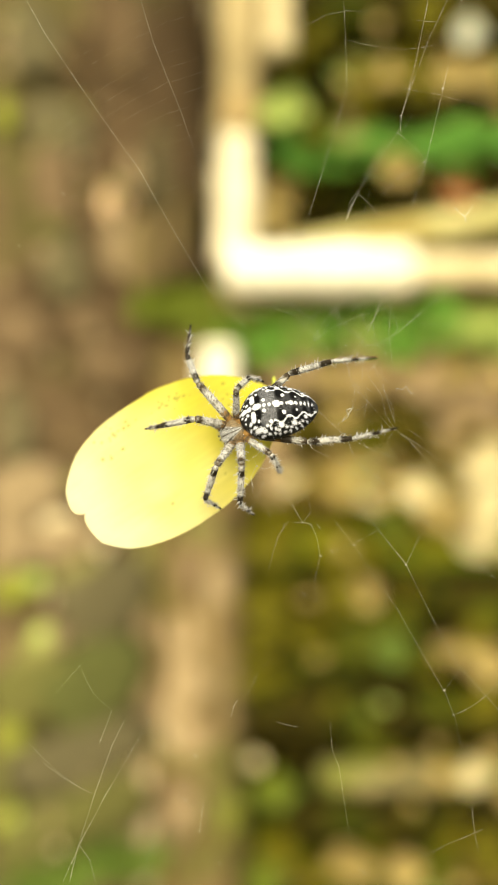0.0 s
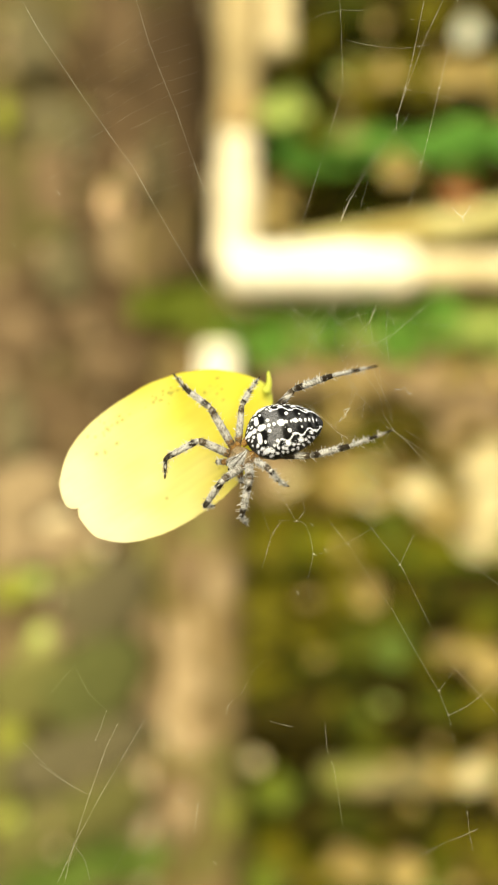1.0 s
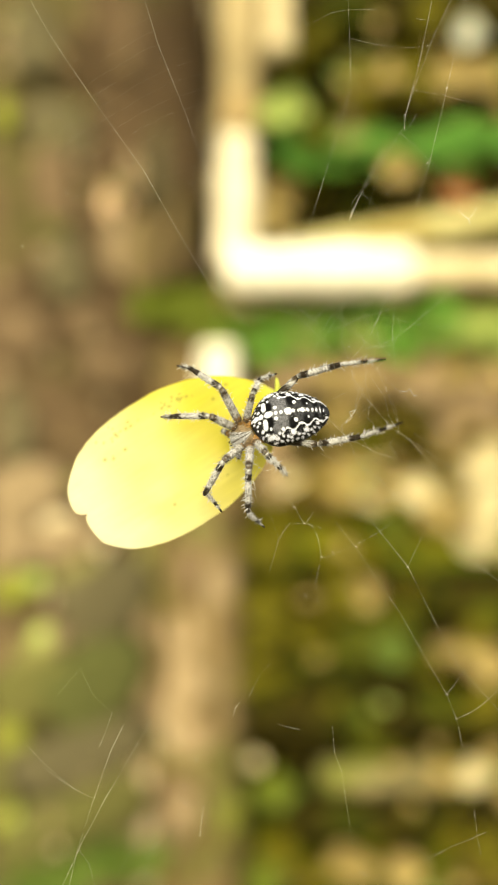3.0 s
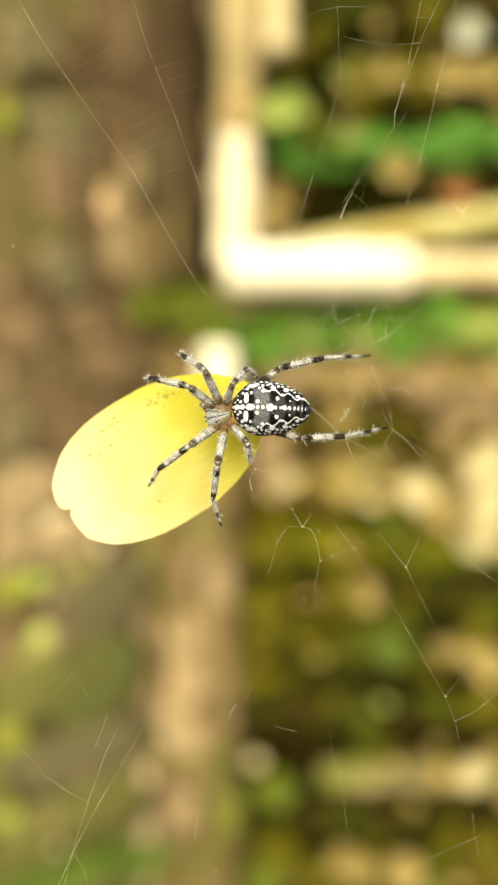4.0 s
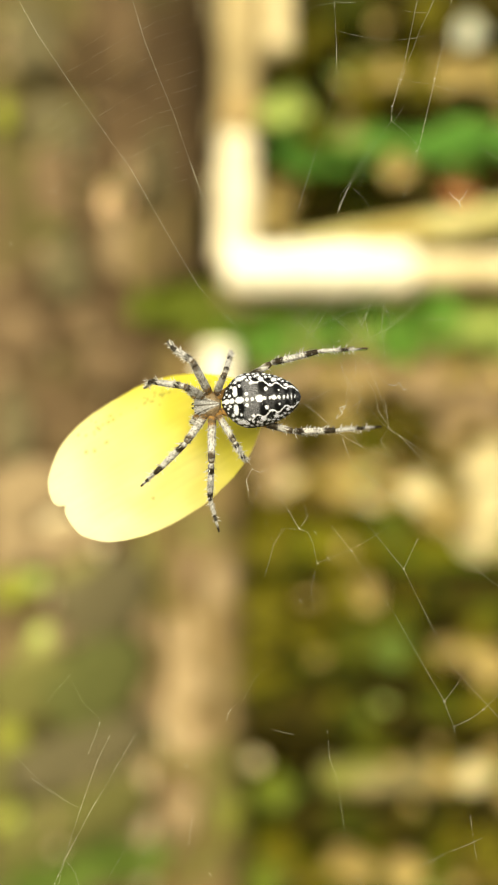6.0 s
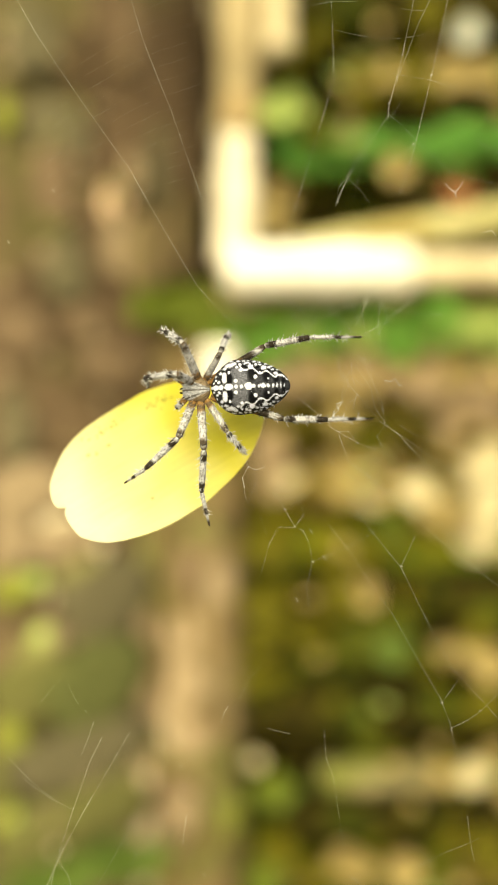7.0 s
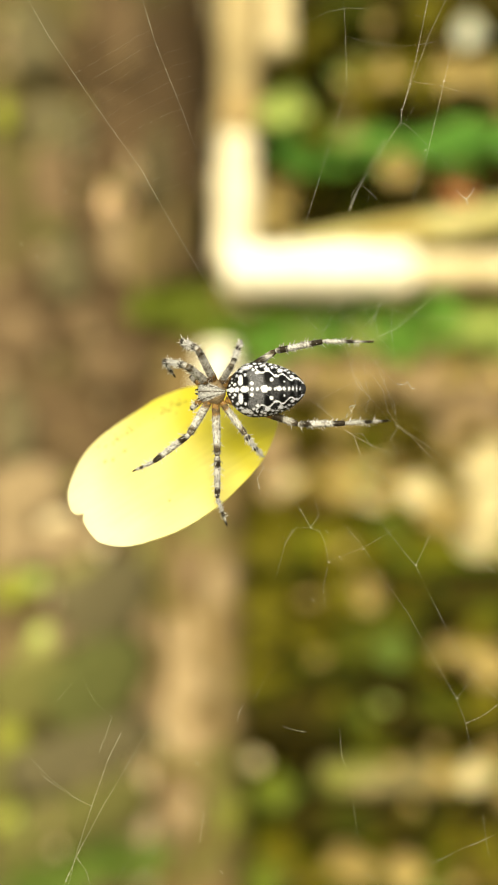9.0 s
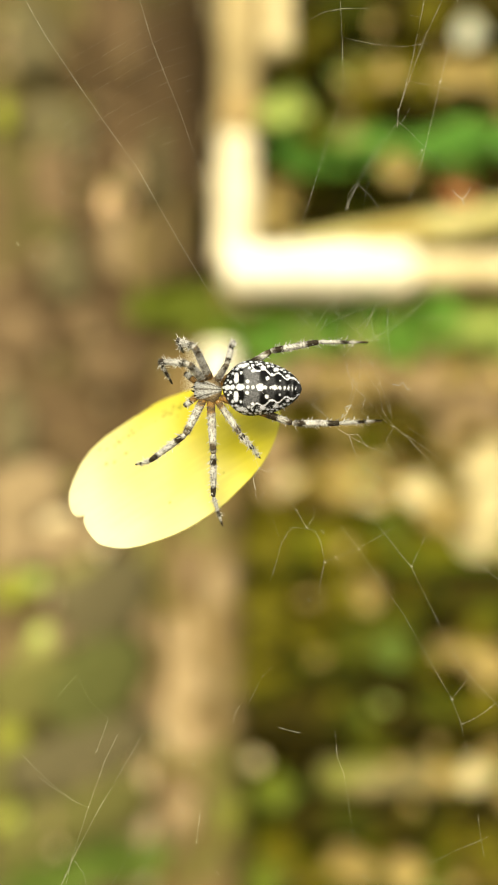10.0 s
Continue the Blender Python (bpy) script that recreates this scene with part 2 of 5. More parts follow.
def rough_log(a, b, r, seed, wobble=0.12, taper=0.0, sides=22, steps=26, bend=0.0):
    a, b = Vector(a), Vector(b)
    path, radii = [], []
    side = (b - a).cross(Vector((0, 1, 0.2))).normalized()
    for i in range(steps + 1):
        s = i / steps
        path.append(a.lerp(b, s) + side * (bend * math.sin(s * math.pi)))
        radii.append(r * (1 - taper * s))
    verts, faces = tube(path, radii, sides)
    out = []
    for i, v in enumerate(verts):
        c = path[min(i // sides, steps)]
        k = 1 + wobble * noise.noise(Vector((seed * 3.7, 0, 0)) + v * (0.55 / r)) + 0.5 * wobble * noise.noise(Vector((seed, 2, 5)) + v * (2.2 / r))
        out.append(c + (v - c) * k)
    return out, faces


def bark_log(name, a, b, r, mat, label, category, seed, group="", ends=None, **kw):
    ob = new(name)
    a, b = Vector(a), Vector(b)
    ob.location = a
    v, f = rough_log(a, b, r, seed, **kw)
    part("bark", mesh_of(name, [p - a for p in v], f, mat), ob)
    d = (b - a).normalized()
    for end, way in ((a, -d), (b, d)):
        e = r * (0.86 if end is a else 0.86 * (1 - kw.get("taper", 0)))
        cv, cf = tube([end - way * 0.004 - a, end + way * 0.003 - a, end + way * 0.004 - a], [e, e, e * 0.9], 18)
        part("cut_end", mesh_of("cut_end", cv, cf, ends or WOOD_POST), ob, "pale sawn end grain")
    return tagged(ob, label, category, group)


def blade(length, width, cup=0.15, sway=0.1, n=9, m=4):
    """A leaf blade along +x with a folded midrib and a drooping tip; thin but closed."""
    verts, faces = [], []
    th = 0.012 * length
    for layer in (1, -1):
        for i in range(n + 1):
            s = i / n
            w = width * 0.5 * (math.sin(math.pi * min(1, s ** 0.75)) ** 0.85 + 0.02)
            for j in range(-m, m + 1):
                q = j / m
                z = cup * width * abs(q) ** 1.3 - sway * length * s * s + 0.02 * length * math.sin(9 * s + 3 * q)
                verts.append(Vector((s * length, q * w, z + layer * th * 0.5)))
    row = 2 * m + 1
    half = (n + 1) * row
    for i in range(n):
        for j in range(row - 1):
            k = i * row + j
            faces.append((k, k + row, k + row + 1, k + 1))
            faces.append((half + k + 1, half + k + row + 1, half + k + row, half + k))
        for j in (0, row - 1):
            k = i * row + j
            q = (k, half + k, half + k + row, k + row)
            faces.append(q if j else tuple(reversed(q)))
    return verts, faces


BLADES = {}


def leaf_mesh(mat, shape=0):
    key = (mat.name, shape)
    if key not in BLADES:
        v, f = blade(1.0, (0.62, 0.5, 0.78, 1.0)[shape], (0.15, 0.25, 0.1, 0.1)[shape], (0.12, 0.25, 0.05, 0.05)[shape])
        BLADES[key] = mesh_of("leaf_blade", v, f, mat)
    return BLADES[key]


def facing(turn, tip=0.0, lean=0.0):
    """A turn of a leaf whose upper side looks towards the web: turn in the picture plane, degrees."""
    return Euler((radians(90), 0, 0)).to_matrix().to_4x4() @ Euler((0, 0, radians(turn))).to_matrix().to_4x4() @ Euler((radians(lean), radians(tip), 0)).to_matrix().to_4x4()


rnd = random.Random(5)


def dry_leaf(u, v, z, size, mat, label, turn=None, shape=None):
    """A fallen leaf caught on the wood, its middle at (u, v); size in plan units."""
    s = size * 1.25 * UNIT * z / EYE_DISTANCE
    turn = rnd.choice((0, 180)) + rnd.uniform(-28, 28) if turn is None else turn
    m = facing(turn, rnd.uniform(-12, 12), rnd.uniform(-20, 20))
    shape = rnd.randrange(3) if shape is None else shape
    ob = new("dry_leaf", leaf_mesh(mat, shape))
    ob.matrix_basis = Matrix.Translation(deep(u, v, z)) @ m @ Matrix.Scale(s, 4) @ Matrix.Translation((-0.5, 0, 0))
    return tagged(ob, label, "leaf", "fallen leaves caught on the wood")


def shoot(name, u1, v1, u2, v2, z, count, size, mat, label, spread=26, seed=1):
    """A leafy shoot: a thin stem with its leaves along it."""
    r = random.Random(seed)
    a, b = deep(u1, v1, z), deep(u2, v2, z + 0.01)
    k = UNIT * z / EYE_DISTANCE
    ob = new(name)
    ob.location = a
    path = [a.lerp(b, i / 12) - a + Vector((0, 0, -0.012 * math.sin(i / 12 * math.pi))) for i in range(13)]
    sv, sf = tube(path, [4 * k * (1 - 0.06 * i) for i in range(13)], 6)
    part("stem", mesh_of("shoot_stem", sv, sf, LOG_OLIVE), ob, "thin olive stem")
    run = math.degrees(math.atan2(v1 - v2, u2 - u1))
    for i in range(count):
        s = (i + r.random()) / count
        p = path[0].lerp(path[-1], s) + Vector((r.uniform(-1, 1) * 6 * k, r.uniform(-0.02, 0.006), r.uniform(-1, 1) * spread * k))
        sz = size * k * r.uniform(0.7, 1.2)
        turn = run + (1 if i % 2 else -1) * r.uniform(15, 50)
        part("leaf", leaf_mesh(mat, r.randrange(3)), ob, "", Matrix.Translation(p) @ facing(turn, r.uniform(-15, 15), r.uniform(-35, 25)) @ Matrix.Scale(sz, 4) @ Matrix.Translation((-0.3, 0, 0)))
    return tagged(ob, label, "plant")


TREE_AXIS = Vector((deep(-62, 784, 1.25).x, deep(-62, 784, 1.25).y))
TREE_RADIUS = 0.408


def patch_mesh(name, mat, seed):
    """A thin curved flake of unit size with a ragged rim, its upper side along +z."""
    verts, faces, n, rings = [Vector((0, 0, 0.10))], [], 26, 4
    for k in range(1, rings + 1):
        for i in range(n):
            w = 2 * math.pi * i / n
            r = 0.5 * (1 + 0.28 * noise.noise(Vector((math.cos(w) * 1.4, math.sin(w) * 1.4, seed)))) * k / rings
            verts.append(Vector((math.cos(w) * r, math.sin(w) * r, 0.10 * (1 - (k / rings) ** 2) + 0.02 * noise.noise(Vector((r * 9, w, seed))) - (0.12 if k == rings else 0))))
    for i in range(n):
        faces.append((0, 1 + i, 1 + (i + 1) % n))
        for k in range(rings - 1):
            a, b = 1 + k * n, 1 + (k + 1) * n
            faces.append((a + i, b + i, b + (i + 1) % n, a + (i + 1) % n))
    faces.append(tuple(reversed(range(1 + (rings - 1) * n, 1 + rings * n))))
    return mesh_of(name, verts, faces, mat)


FLAKES = {}


def flake(name, u, v, w, h, mat, owner, axis, radius, label):
    """A flake or moss cushion on an upright round stem, seen at (u, v), w by h plan units."""
    z = axis.y + EYE_DISTANCE - radius
    for _ in range(6):
        p = deep(u, v, z)
        across = min(0.93, max(-0.93, (p.x - axis.x) / radius))
        z = axis.y + EYE_DISTANCE - radius * math.sqrt(1 - across * across)
    p = deep(u, v, z)
    k = UNIT * z / EYE_DISTANCE
    out = Vector((across, -math.sqrt(1 - across * across), 0))
    side = Vector((0, 0, 1)).cross(out)
    m = Matrix.Translation(p) @ Matrix((side, Vector((0, 0, 1)), out)).transposed().to_4x4() @ Matrix.Diagonal((w * k, h * k, min(w, h) * k * 0.32, 1))
    key = (mat.name, int(u + v) % 3)
    if key not in FLAKES:
        FLAKES[key] = patch_mesh(name, mat, key[1] * 5.3)
    part(name, FLAKES[key], owner, label, owner.matrix_basis.inverted() @ m)


def thicket():
    # tree
    ob = new("tree")
    ob.location = (TREE_AXIS.x, TREE_AXIS.y, 0)
    v, f = rough_log((0, 0, -0.05), (0.0, 0, 3.2), TREE_RADIUS, 3, wobble=0.022, taper=0.0, sides=96, steps=220)
    out = []
    for p in v:
        ang = math.atan2(p.y, p.x)
        ridge = noise.noise(Vector((math.cos(ang) * 5, math.sin(ang) * 5, p.z * 2.2)))
        k = 1 + 0.02 * (abs(ridge) * 2 - 0.4) + 0.35 * max(0.0, 0.25 - p.z) ** 1.5
        out.append(Vector((p.x * k, p.y * k, p.z)))
    part("trunk", mesh_of("trunk", out, f, BARK), ob, "furrowed pinkish brown trunk")
    for u, v, w, h, mat in (
        (203, 362, 62, 62, FLAKE_GLINT), (100, 320, 90, 190, FLAKE_PINK), (150, 120, 60, 160, FLAKE_DARK), (30, 760, 80, 140, LICHEN_GREY), (285, 300, 60, 160, LICHEN_GREY), (120, 480, 110, 120, LICHEN_GREY), (212, 440, 70, 110, FLAKE_PALE), (240, 310, 56, 80, FLAKE_PALE), (235, 60, 60, 160, FLAKE_PINK),
        (60, 70, 130, 130, LICHEN_GREY), (110, 230, 150, 110, LICHEN_GREY), (8, 205, 44, 60, MOSS), (200, 650, 160, 90, FLAKE_PINK), (50, 870, 150, 120, FLAKE_PALE), (40, 590, 120, 90, FLAKE_PINK), (150, 570, 90, 60, FLAKE_PINK), (95, 400, 70, 40, LICHEN),
        (110, 960, 150, 90, FLAKE_PALE), (20, 1045, 60, 70, MOSS), (190, 1060, 210, 170, LICHEN_GREY), (175, 1210, 230, 190, MOSS_OLIVE), (60, 1220, 170, 150, LICHEN),
        (150, 1340, 300, 130, LICHEN_GREY), (40, 1370, 160, 120, LICHEN), (10, 1460, 50, 80, MOSS), (190, 1440, 220, 130, LICHEN), (80, 1480, 180, 120, LICHEN), (60, 1550, 200, 100, MOSS_OLIVE), (20, 950, 70, 150, FLAKE_PALE),
        # tall pale flakes at u 262 lift the trunk's shaded side by colour
        (150, 1020, 120, 60, LICHEN_PALE), (60, 1170, 90, 60, LICHEN_PALE), (262, 470, 110, 190, FLAKE_TAN), (262, 1010, 60, 170, LICHEN_PALE), (262, 1170, 60, 200, FLAKE_PALE), (262, 1350, 60, 210, FLAKE_PALE), (262, 1510, 60, 150, FLAKE_SUNNY), (225, 1420, 50, 200, LICHEN_PALE), (300, 620, 110, 150, FLAKE_PINK), (320, 420, 70, 170, FLAKE_TAN), (325, 300, 50, 120, FLAKE_PINK),
        # the small bright ones stand in for blurred glints on the trunk
        (62, 1032, 44, 44, MOSS_GLINT), (105, 1062, 40, 44, FLAKE_SUNNY), (76, 1128, 44, 44, MOSS_GLINT), (118, 930, 50, 44, FLAKE_SUNNY), (247, 1500, 48, 48, FLAKE_GLINT), (15, 1452, 44, 44, MOSS_GLINT), (95, 930, 50, 46, FLAKE_SUNNY), (40, 850, 60, 60, FLAKE_SUNNY), (165, 1500, 130, 90, MOSS_DEEP), (20, 1300, 60, 90, MOSS), (130, 1240, 90, 60, MOSS_DEEP), (30, 1215, 46, 46, FLAKE_SUNNY), (100, 1130, 40, 44, FLAKE_PALE),
    ):
        name = "moss_cushion" if mat in (MOSS, MOSS_OLIVE, LICHEN, LICHEN_GREY, LICHEN_PALE, MOSS_GLINT, MOSS_DEEP) else "bark_flake"
        words = {LICHEN_GREY: "grey-brown lichen cushion", MOSS_OLIVE: "olive moss cushion", LICHEN_PALE: "pale olive lichen cushion", FLAKE_SUNNY: "cream bark flake standing in for a sun glint", MOSS_GLINT: "light green moss cushion standing in for a sun glint", MOSS_DEEP: "deep green moss cushion", FLAKE_GLINT: "rusty orange bark flake standing in for a highlight", FLAKE_PINK: "pinkish bark flake", FLAKE_TAN: "tan bark flake", FLAKE_PALE: "pale tan bark flake", FLAKE_DARK: "dark bark flake", LICHEN: "grey-green lichen cushion", MOSS: "yellow-green moss cushion"}[mat]
        flake(name, u, v, w, h, mat, ob, TREE_AXIS, TREE_RADIUS * 1.035, words)
    tagged(ob, "thick tree with furrowed pinkish brown bark and lichen", "tree")

    # small flecks all over the trunk, blurred light painted as pale bark and lichen
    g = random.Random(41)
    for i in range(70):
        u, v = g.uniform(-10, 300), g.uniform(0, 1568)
        mat = g.choice((FLAKE_PALE, FLAKE_PINK, FLAKE_TAN, LICHEN_PALE) if v < 820 else (FLAKE_SUNNY, LICHEN_PALE, MOSS, FLAKE_PALE, MOSS_GLINT))
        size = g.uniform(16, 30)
        flake("moss_cushion" if mat in (MOSS, LICHEN_PALE, MOSS_GLINT) else "bark_flake", u, v, size, size * g.uniform(0.8, 1.3), mat, ob, TREE_AXIS, TREE_RADIUS * 1.04,
              {FLAKE_PALE: "pale tan bark flake", FLAKE_PINK: "pinkish bark flake", FLAKE_TAN: "tan bark flake", LICHEN_PALE: "pale olive lichen cushion", FLAKE_SUNNY: "cream bark flake standing in for a sun glint", MOSS: "yellow-green moss cushion", MOSS_GLINT: "light green moss cushion standing in for a sun glint"}[mat])

    # stack of logs behind, dark ones first
    r = random.Random(11)
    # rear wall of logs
    # gaps between logs are darkened by these logs' own colour
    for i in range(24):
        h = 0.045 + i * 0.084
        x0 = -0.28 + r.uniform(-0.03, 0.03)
        bark_log("stacked_log", (x0, 1.13, h), (1.05 + r.uniform(-0.1, 0.1), 1.13, h + r.uniform(-0.008, 0.008)), 0.045, LOG_SHADE, "weathered log in the rear row, shade put into its dark colour", "log", 50 + i, "stacked logs", sides=14, steps=14)
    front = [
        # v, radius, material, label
        (-70, 40, LOG_SHADE, "dark"), (30, 44, LOG_SHADE, "dark"), (140, 40, LOG_PALE, "pale"), (232, 42, LOG_SHADE, "dark"), (330, 42, LOG_SHADE, "dark"),
        (395, 22, LOG_SHADE, "dark"), (560, 36, LOG_BROWN, "brown"), (668, 40, LOG_TAN, "tan"), (752, 40, LOG_BROWN, "brown"), (865, 48, LOG_BROWN, "brown"),
        (962, 42, LOG_OLIVE, "mossy"), (1058, 44, LOG_SHADE, "dark"), (1155, 46, LOG_SHADE, "dark"), (1255, 46, LOG_SHADE, "dark"), (1372, 28, LOG_PALE, "pale"),
        (1452, 40, LOG_SHADE, "dark"), (1544, 32, LOG_BROWN, "brown"), (1640, 46, LOG_SHADE, "dark"), (1740, 48, LOG_OLIVE, "mossy"), (1838, 48, LOG_SHADE, "dark"), (1936, 48, LOG_BROWN, "brown"), (2012, 30, LOG_SHADE, "dark"),
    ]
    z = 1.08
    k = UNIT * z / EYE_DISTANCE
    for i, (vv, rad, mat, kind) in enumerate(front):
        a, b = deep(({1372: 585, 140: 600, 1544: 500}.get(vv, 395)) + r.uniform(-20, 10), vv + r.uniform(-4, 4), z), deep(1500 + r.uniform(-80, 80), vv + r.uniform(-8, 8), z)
        words = {"pale": "greyish weathered log lying in the stack", "brown": "rough brown log lying in the stack", "dark": "rough-barked log in the stack, shade put into its dark colour", "mossy": "olive mossy log lying in the stack", "tan": "dry tan log with peeling bark in the stack"}[kind]
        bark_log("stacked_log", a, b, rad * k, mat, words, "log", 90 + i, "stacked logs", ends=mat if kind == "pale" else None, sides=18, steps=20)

    # a dry log leaning against the front of the stack
    bark_log("stacked_log", deep(548, 676, 0.995), deep(1460, 668, 0.995), 33 * UNIT * 0.995 / EYE_DISTANCE, LOG_TAN, "dry tan log with peeling bark before the stack", "log", 140, "stacked logs", sides=18, steps=20)
    # post, rail and stump
    z = 0.93
    k = UNIT * z / EYE_DISTANCE
    top = deep(431, -260, z)
    post = bark_log("wooden_post", deep(421, 240, z), top, 38 * k, WOOD_POST_SHADED, "upright wooden post, shaded tan above and sunlit cream below by colour", "post", 7, wobble=0.10, sides=20, steps=24)
    # the paler foot imitates a sunlit stretch of the same post
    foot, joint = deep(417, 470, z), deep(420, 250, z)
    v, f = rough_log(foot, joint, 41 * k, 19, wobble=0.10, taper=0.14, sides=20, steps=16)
    part("sunlit_foot", mesh_of("sunlit_foot", [p - Vector(post.location) for p in v], f, WOOD_POST_SUNLIT), post, "post's foot with dappled sun put into its cream colour")
    # near-white wood carries the front rail's sunlight, the rear rail's colour less
    bark_log("wooden_rail", deep(402, 480, z - 0.05), deep(728, 480, z - 0.05), 42 * k, WOOD_SUNLIT, "bare rail of barkless wood, sunlight put into its pale colour", "rail", 8, wobble=0.05, sides=20, steps=24)
    bark_log("wooden_rail", deep(640, 482, z + 0.05), deep(1250, 476, z + 0.05), 32 * k, WOOD_POST, "weathered cream wooden rail behind, coloured for weaker sun", "rail", 9, wobble=0.06, sides=20, steps=24)
    bark_log("branch", deep(520, 444, z + 0.03), deep(1000, 366, z + 0.03), 23 * k, LOG_YELLOW, "yellow-olive branch leaning across the stack", "branch", 10, wobble=0.15, taper=-0.4)
    bark_log("wooden_post", deep(492, 96, z), deep(494, -260, z), 26 * k, WOOD_POST, "shorter pale weathered post beside the taller one", "post", 17, wobble=0.06, sides=20, steps=24)
    low = deep(352, 784, z + 0.10)
    stump = bark_log("tree_stump", (low.x, low.y, -0.02), (low.x, low.y, deep(388, 535, z + 0.10).z), 92 * k, WOOD_STUMP, "tall tan stump with peeling bark under the rail", "stump", 12, ends=LOG_BROWN, wobble=0.08, sides=26, steps=60)
    # cream and orange flakes imitate glints on the stump
    for u, v, w, h, mat in ((325, 1130, 80, 90, FLAKE_PALE), (330, 1210, 90, 110, FLAKE_PALE), (300, 1262, 44, 40, FLAKE_GLINT), (318, 1128, 42, 50, FLAKE_SUNNY), (338, 1196, 44, 44, FLAKE_SUNNY), (345, 1290, 40, 44, FLAKE_PALE), (290, 1262, 56, 56, FLAKE_SUNNY), (365, 1100, 18, 130, FLAKE_DARK), (360, 1235, 16, 100, FLAKE_DARK), (372, 1325, 24, 60, FLAKE_DARK), (300, 1185, 14, 60, FLAKE_DARK), (350, 1030, 20, 60, FLAKE_DARK), (345, 1400, 24, 60, FLAKE_DARK), (330, 1195, 50, 54, FLAKE_SUNNY), (370, 970, 60, 150, FLAKE_TAN), (300, 1120, 40, 60, FLAKE_SUNNY), (310, 1310, 50, 60, FLAKE_SUNNY), (395, 1420, 60, 120, LICHEN), (320, 1440, 60, 100, FLAKE_PALE), (360, 1370, 50, 60, FLAKE_PALE), (390, 1215, 34, 44, FLAKE_SUNNY), (405, 1130, 40, 150, FLAKE_TAN), (410, 1290, 40, 130, FLAKE_TAN), (350, 1180, 30, 60, FLAKE_PINK), (300, 1270, 80, 90, FLAKE_PALE), (335, 1310, 80, 70, FLAKE_PALE), (400, 1215, 80, 90, FLAKE_TAN), (395, 1345, 80, 70, LICHEN), (415, 1440, 60, 110, MOSS), (300, 1400, 70, 60, FLAKE_PINK), (295, 1495, 80, 80, FLAKE_PINK), (390, 1040, 70, 120, FLAKE_PALE), (330, 1010, 70, 80, FLAKE_PINK), (370, 1540, 80, 60, LICHEN), (360, 940, 90, 60, LICHEN)):
        words = {FLAKE_DARK: "dark bark flake", FLAKE_TAN: "tan bark flake", FLAKE_GLINT: "rusty orange bark flake standing in for a highlight", FLAKE_SUNNY: "cream bark flake standing in for a sun glint", FLAKE_PINK: "pinkish bark flake", FLAKE_PALE: "pale tan bark flake", LICHEN: "grey-green lichen cushion", MOSS: "yellow-green moss cushion"}[mat]
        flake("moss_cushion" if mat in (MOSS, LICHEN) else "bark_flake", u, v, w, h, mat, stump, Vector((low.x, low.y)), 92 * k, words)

    # pale stub for the sunlit patch on the stump, green shoots, caught leaves
    bark_log("branch_stub", deep(386, 706, z - 0.02), deep(387, 618, z - 0.02), 35 * k, WOOD_SUNLIT, "bare upright stub before the stump, sunlight put into its pale colour", "branch", 14, ends=WOOD_SUNLIT, wobble=0.08, sides=20, steps=8)
    shoot("leafy_shoot", 490, 268, 960, 254, 0.98, 34, 78, LEAF_TEAL, "deep green leafy shoot hanging before the logs", 9, 2)
    shoot("leafy_shoot", 410, 586, 780, 570, 0.95, 38, 84, LEAF_FRESH, "fresh green leafy shoot hanging before the logs", 26, 3)
    # paler leaves imitate a stretch of greenery in the sun
    shoot("leafy_shoot", 770, 580, 960, 582, 0.96, 8, 84, LEAF_SUNLIT, "light green leafy shoot, sunlight put into its leaf colour", 20, 4)
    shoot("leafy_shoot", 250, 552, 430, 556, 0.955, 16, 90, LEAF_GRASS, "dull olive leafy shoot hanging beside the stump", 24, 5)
    shoot("leafy_shoot", 462, 206, 512, 198, 0.93, 5, 62, LEAF_SUNLIT, "light green leafy shoot, sunlight put into its leaf colour", 16, 6)
    shoot("leafy_shoot", 40, 1545, 260, 1530, 0.86, 8, 90, LEAF_DULL, "dull green leafy shoot growing beside the trunk", 16, 7)
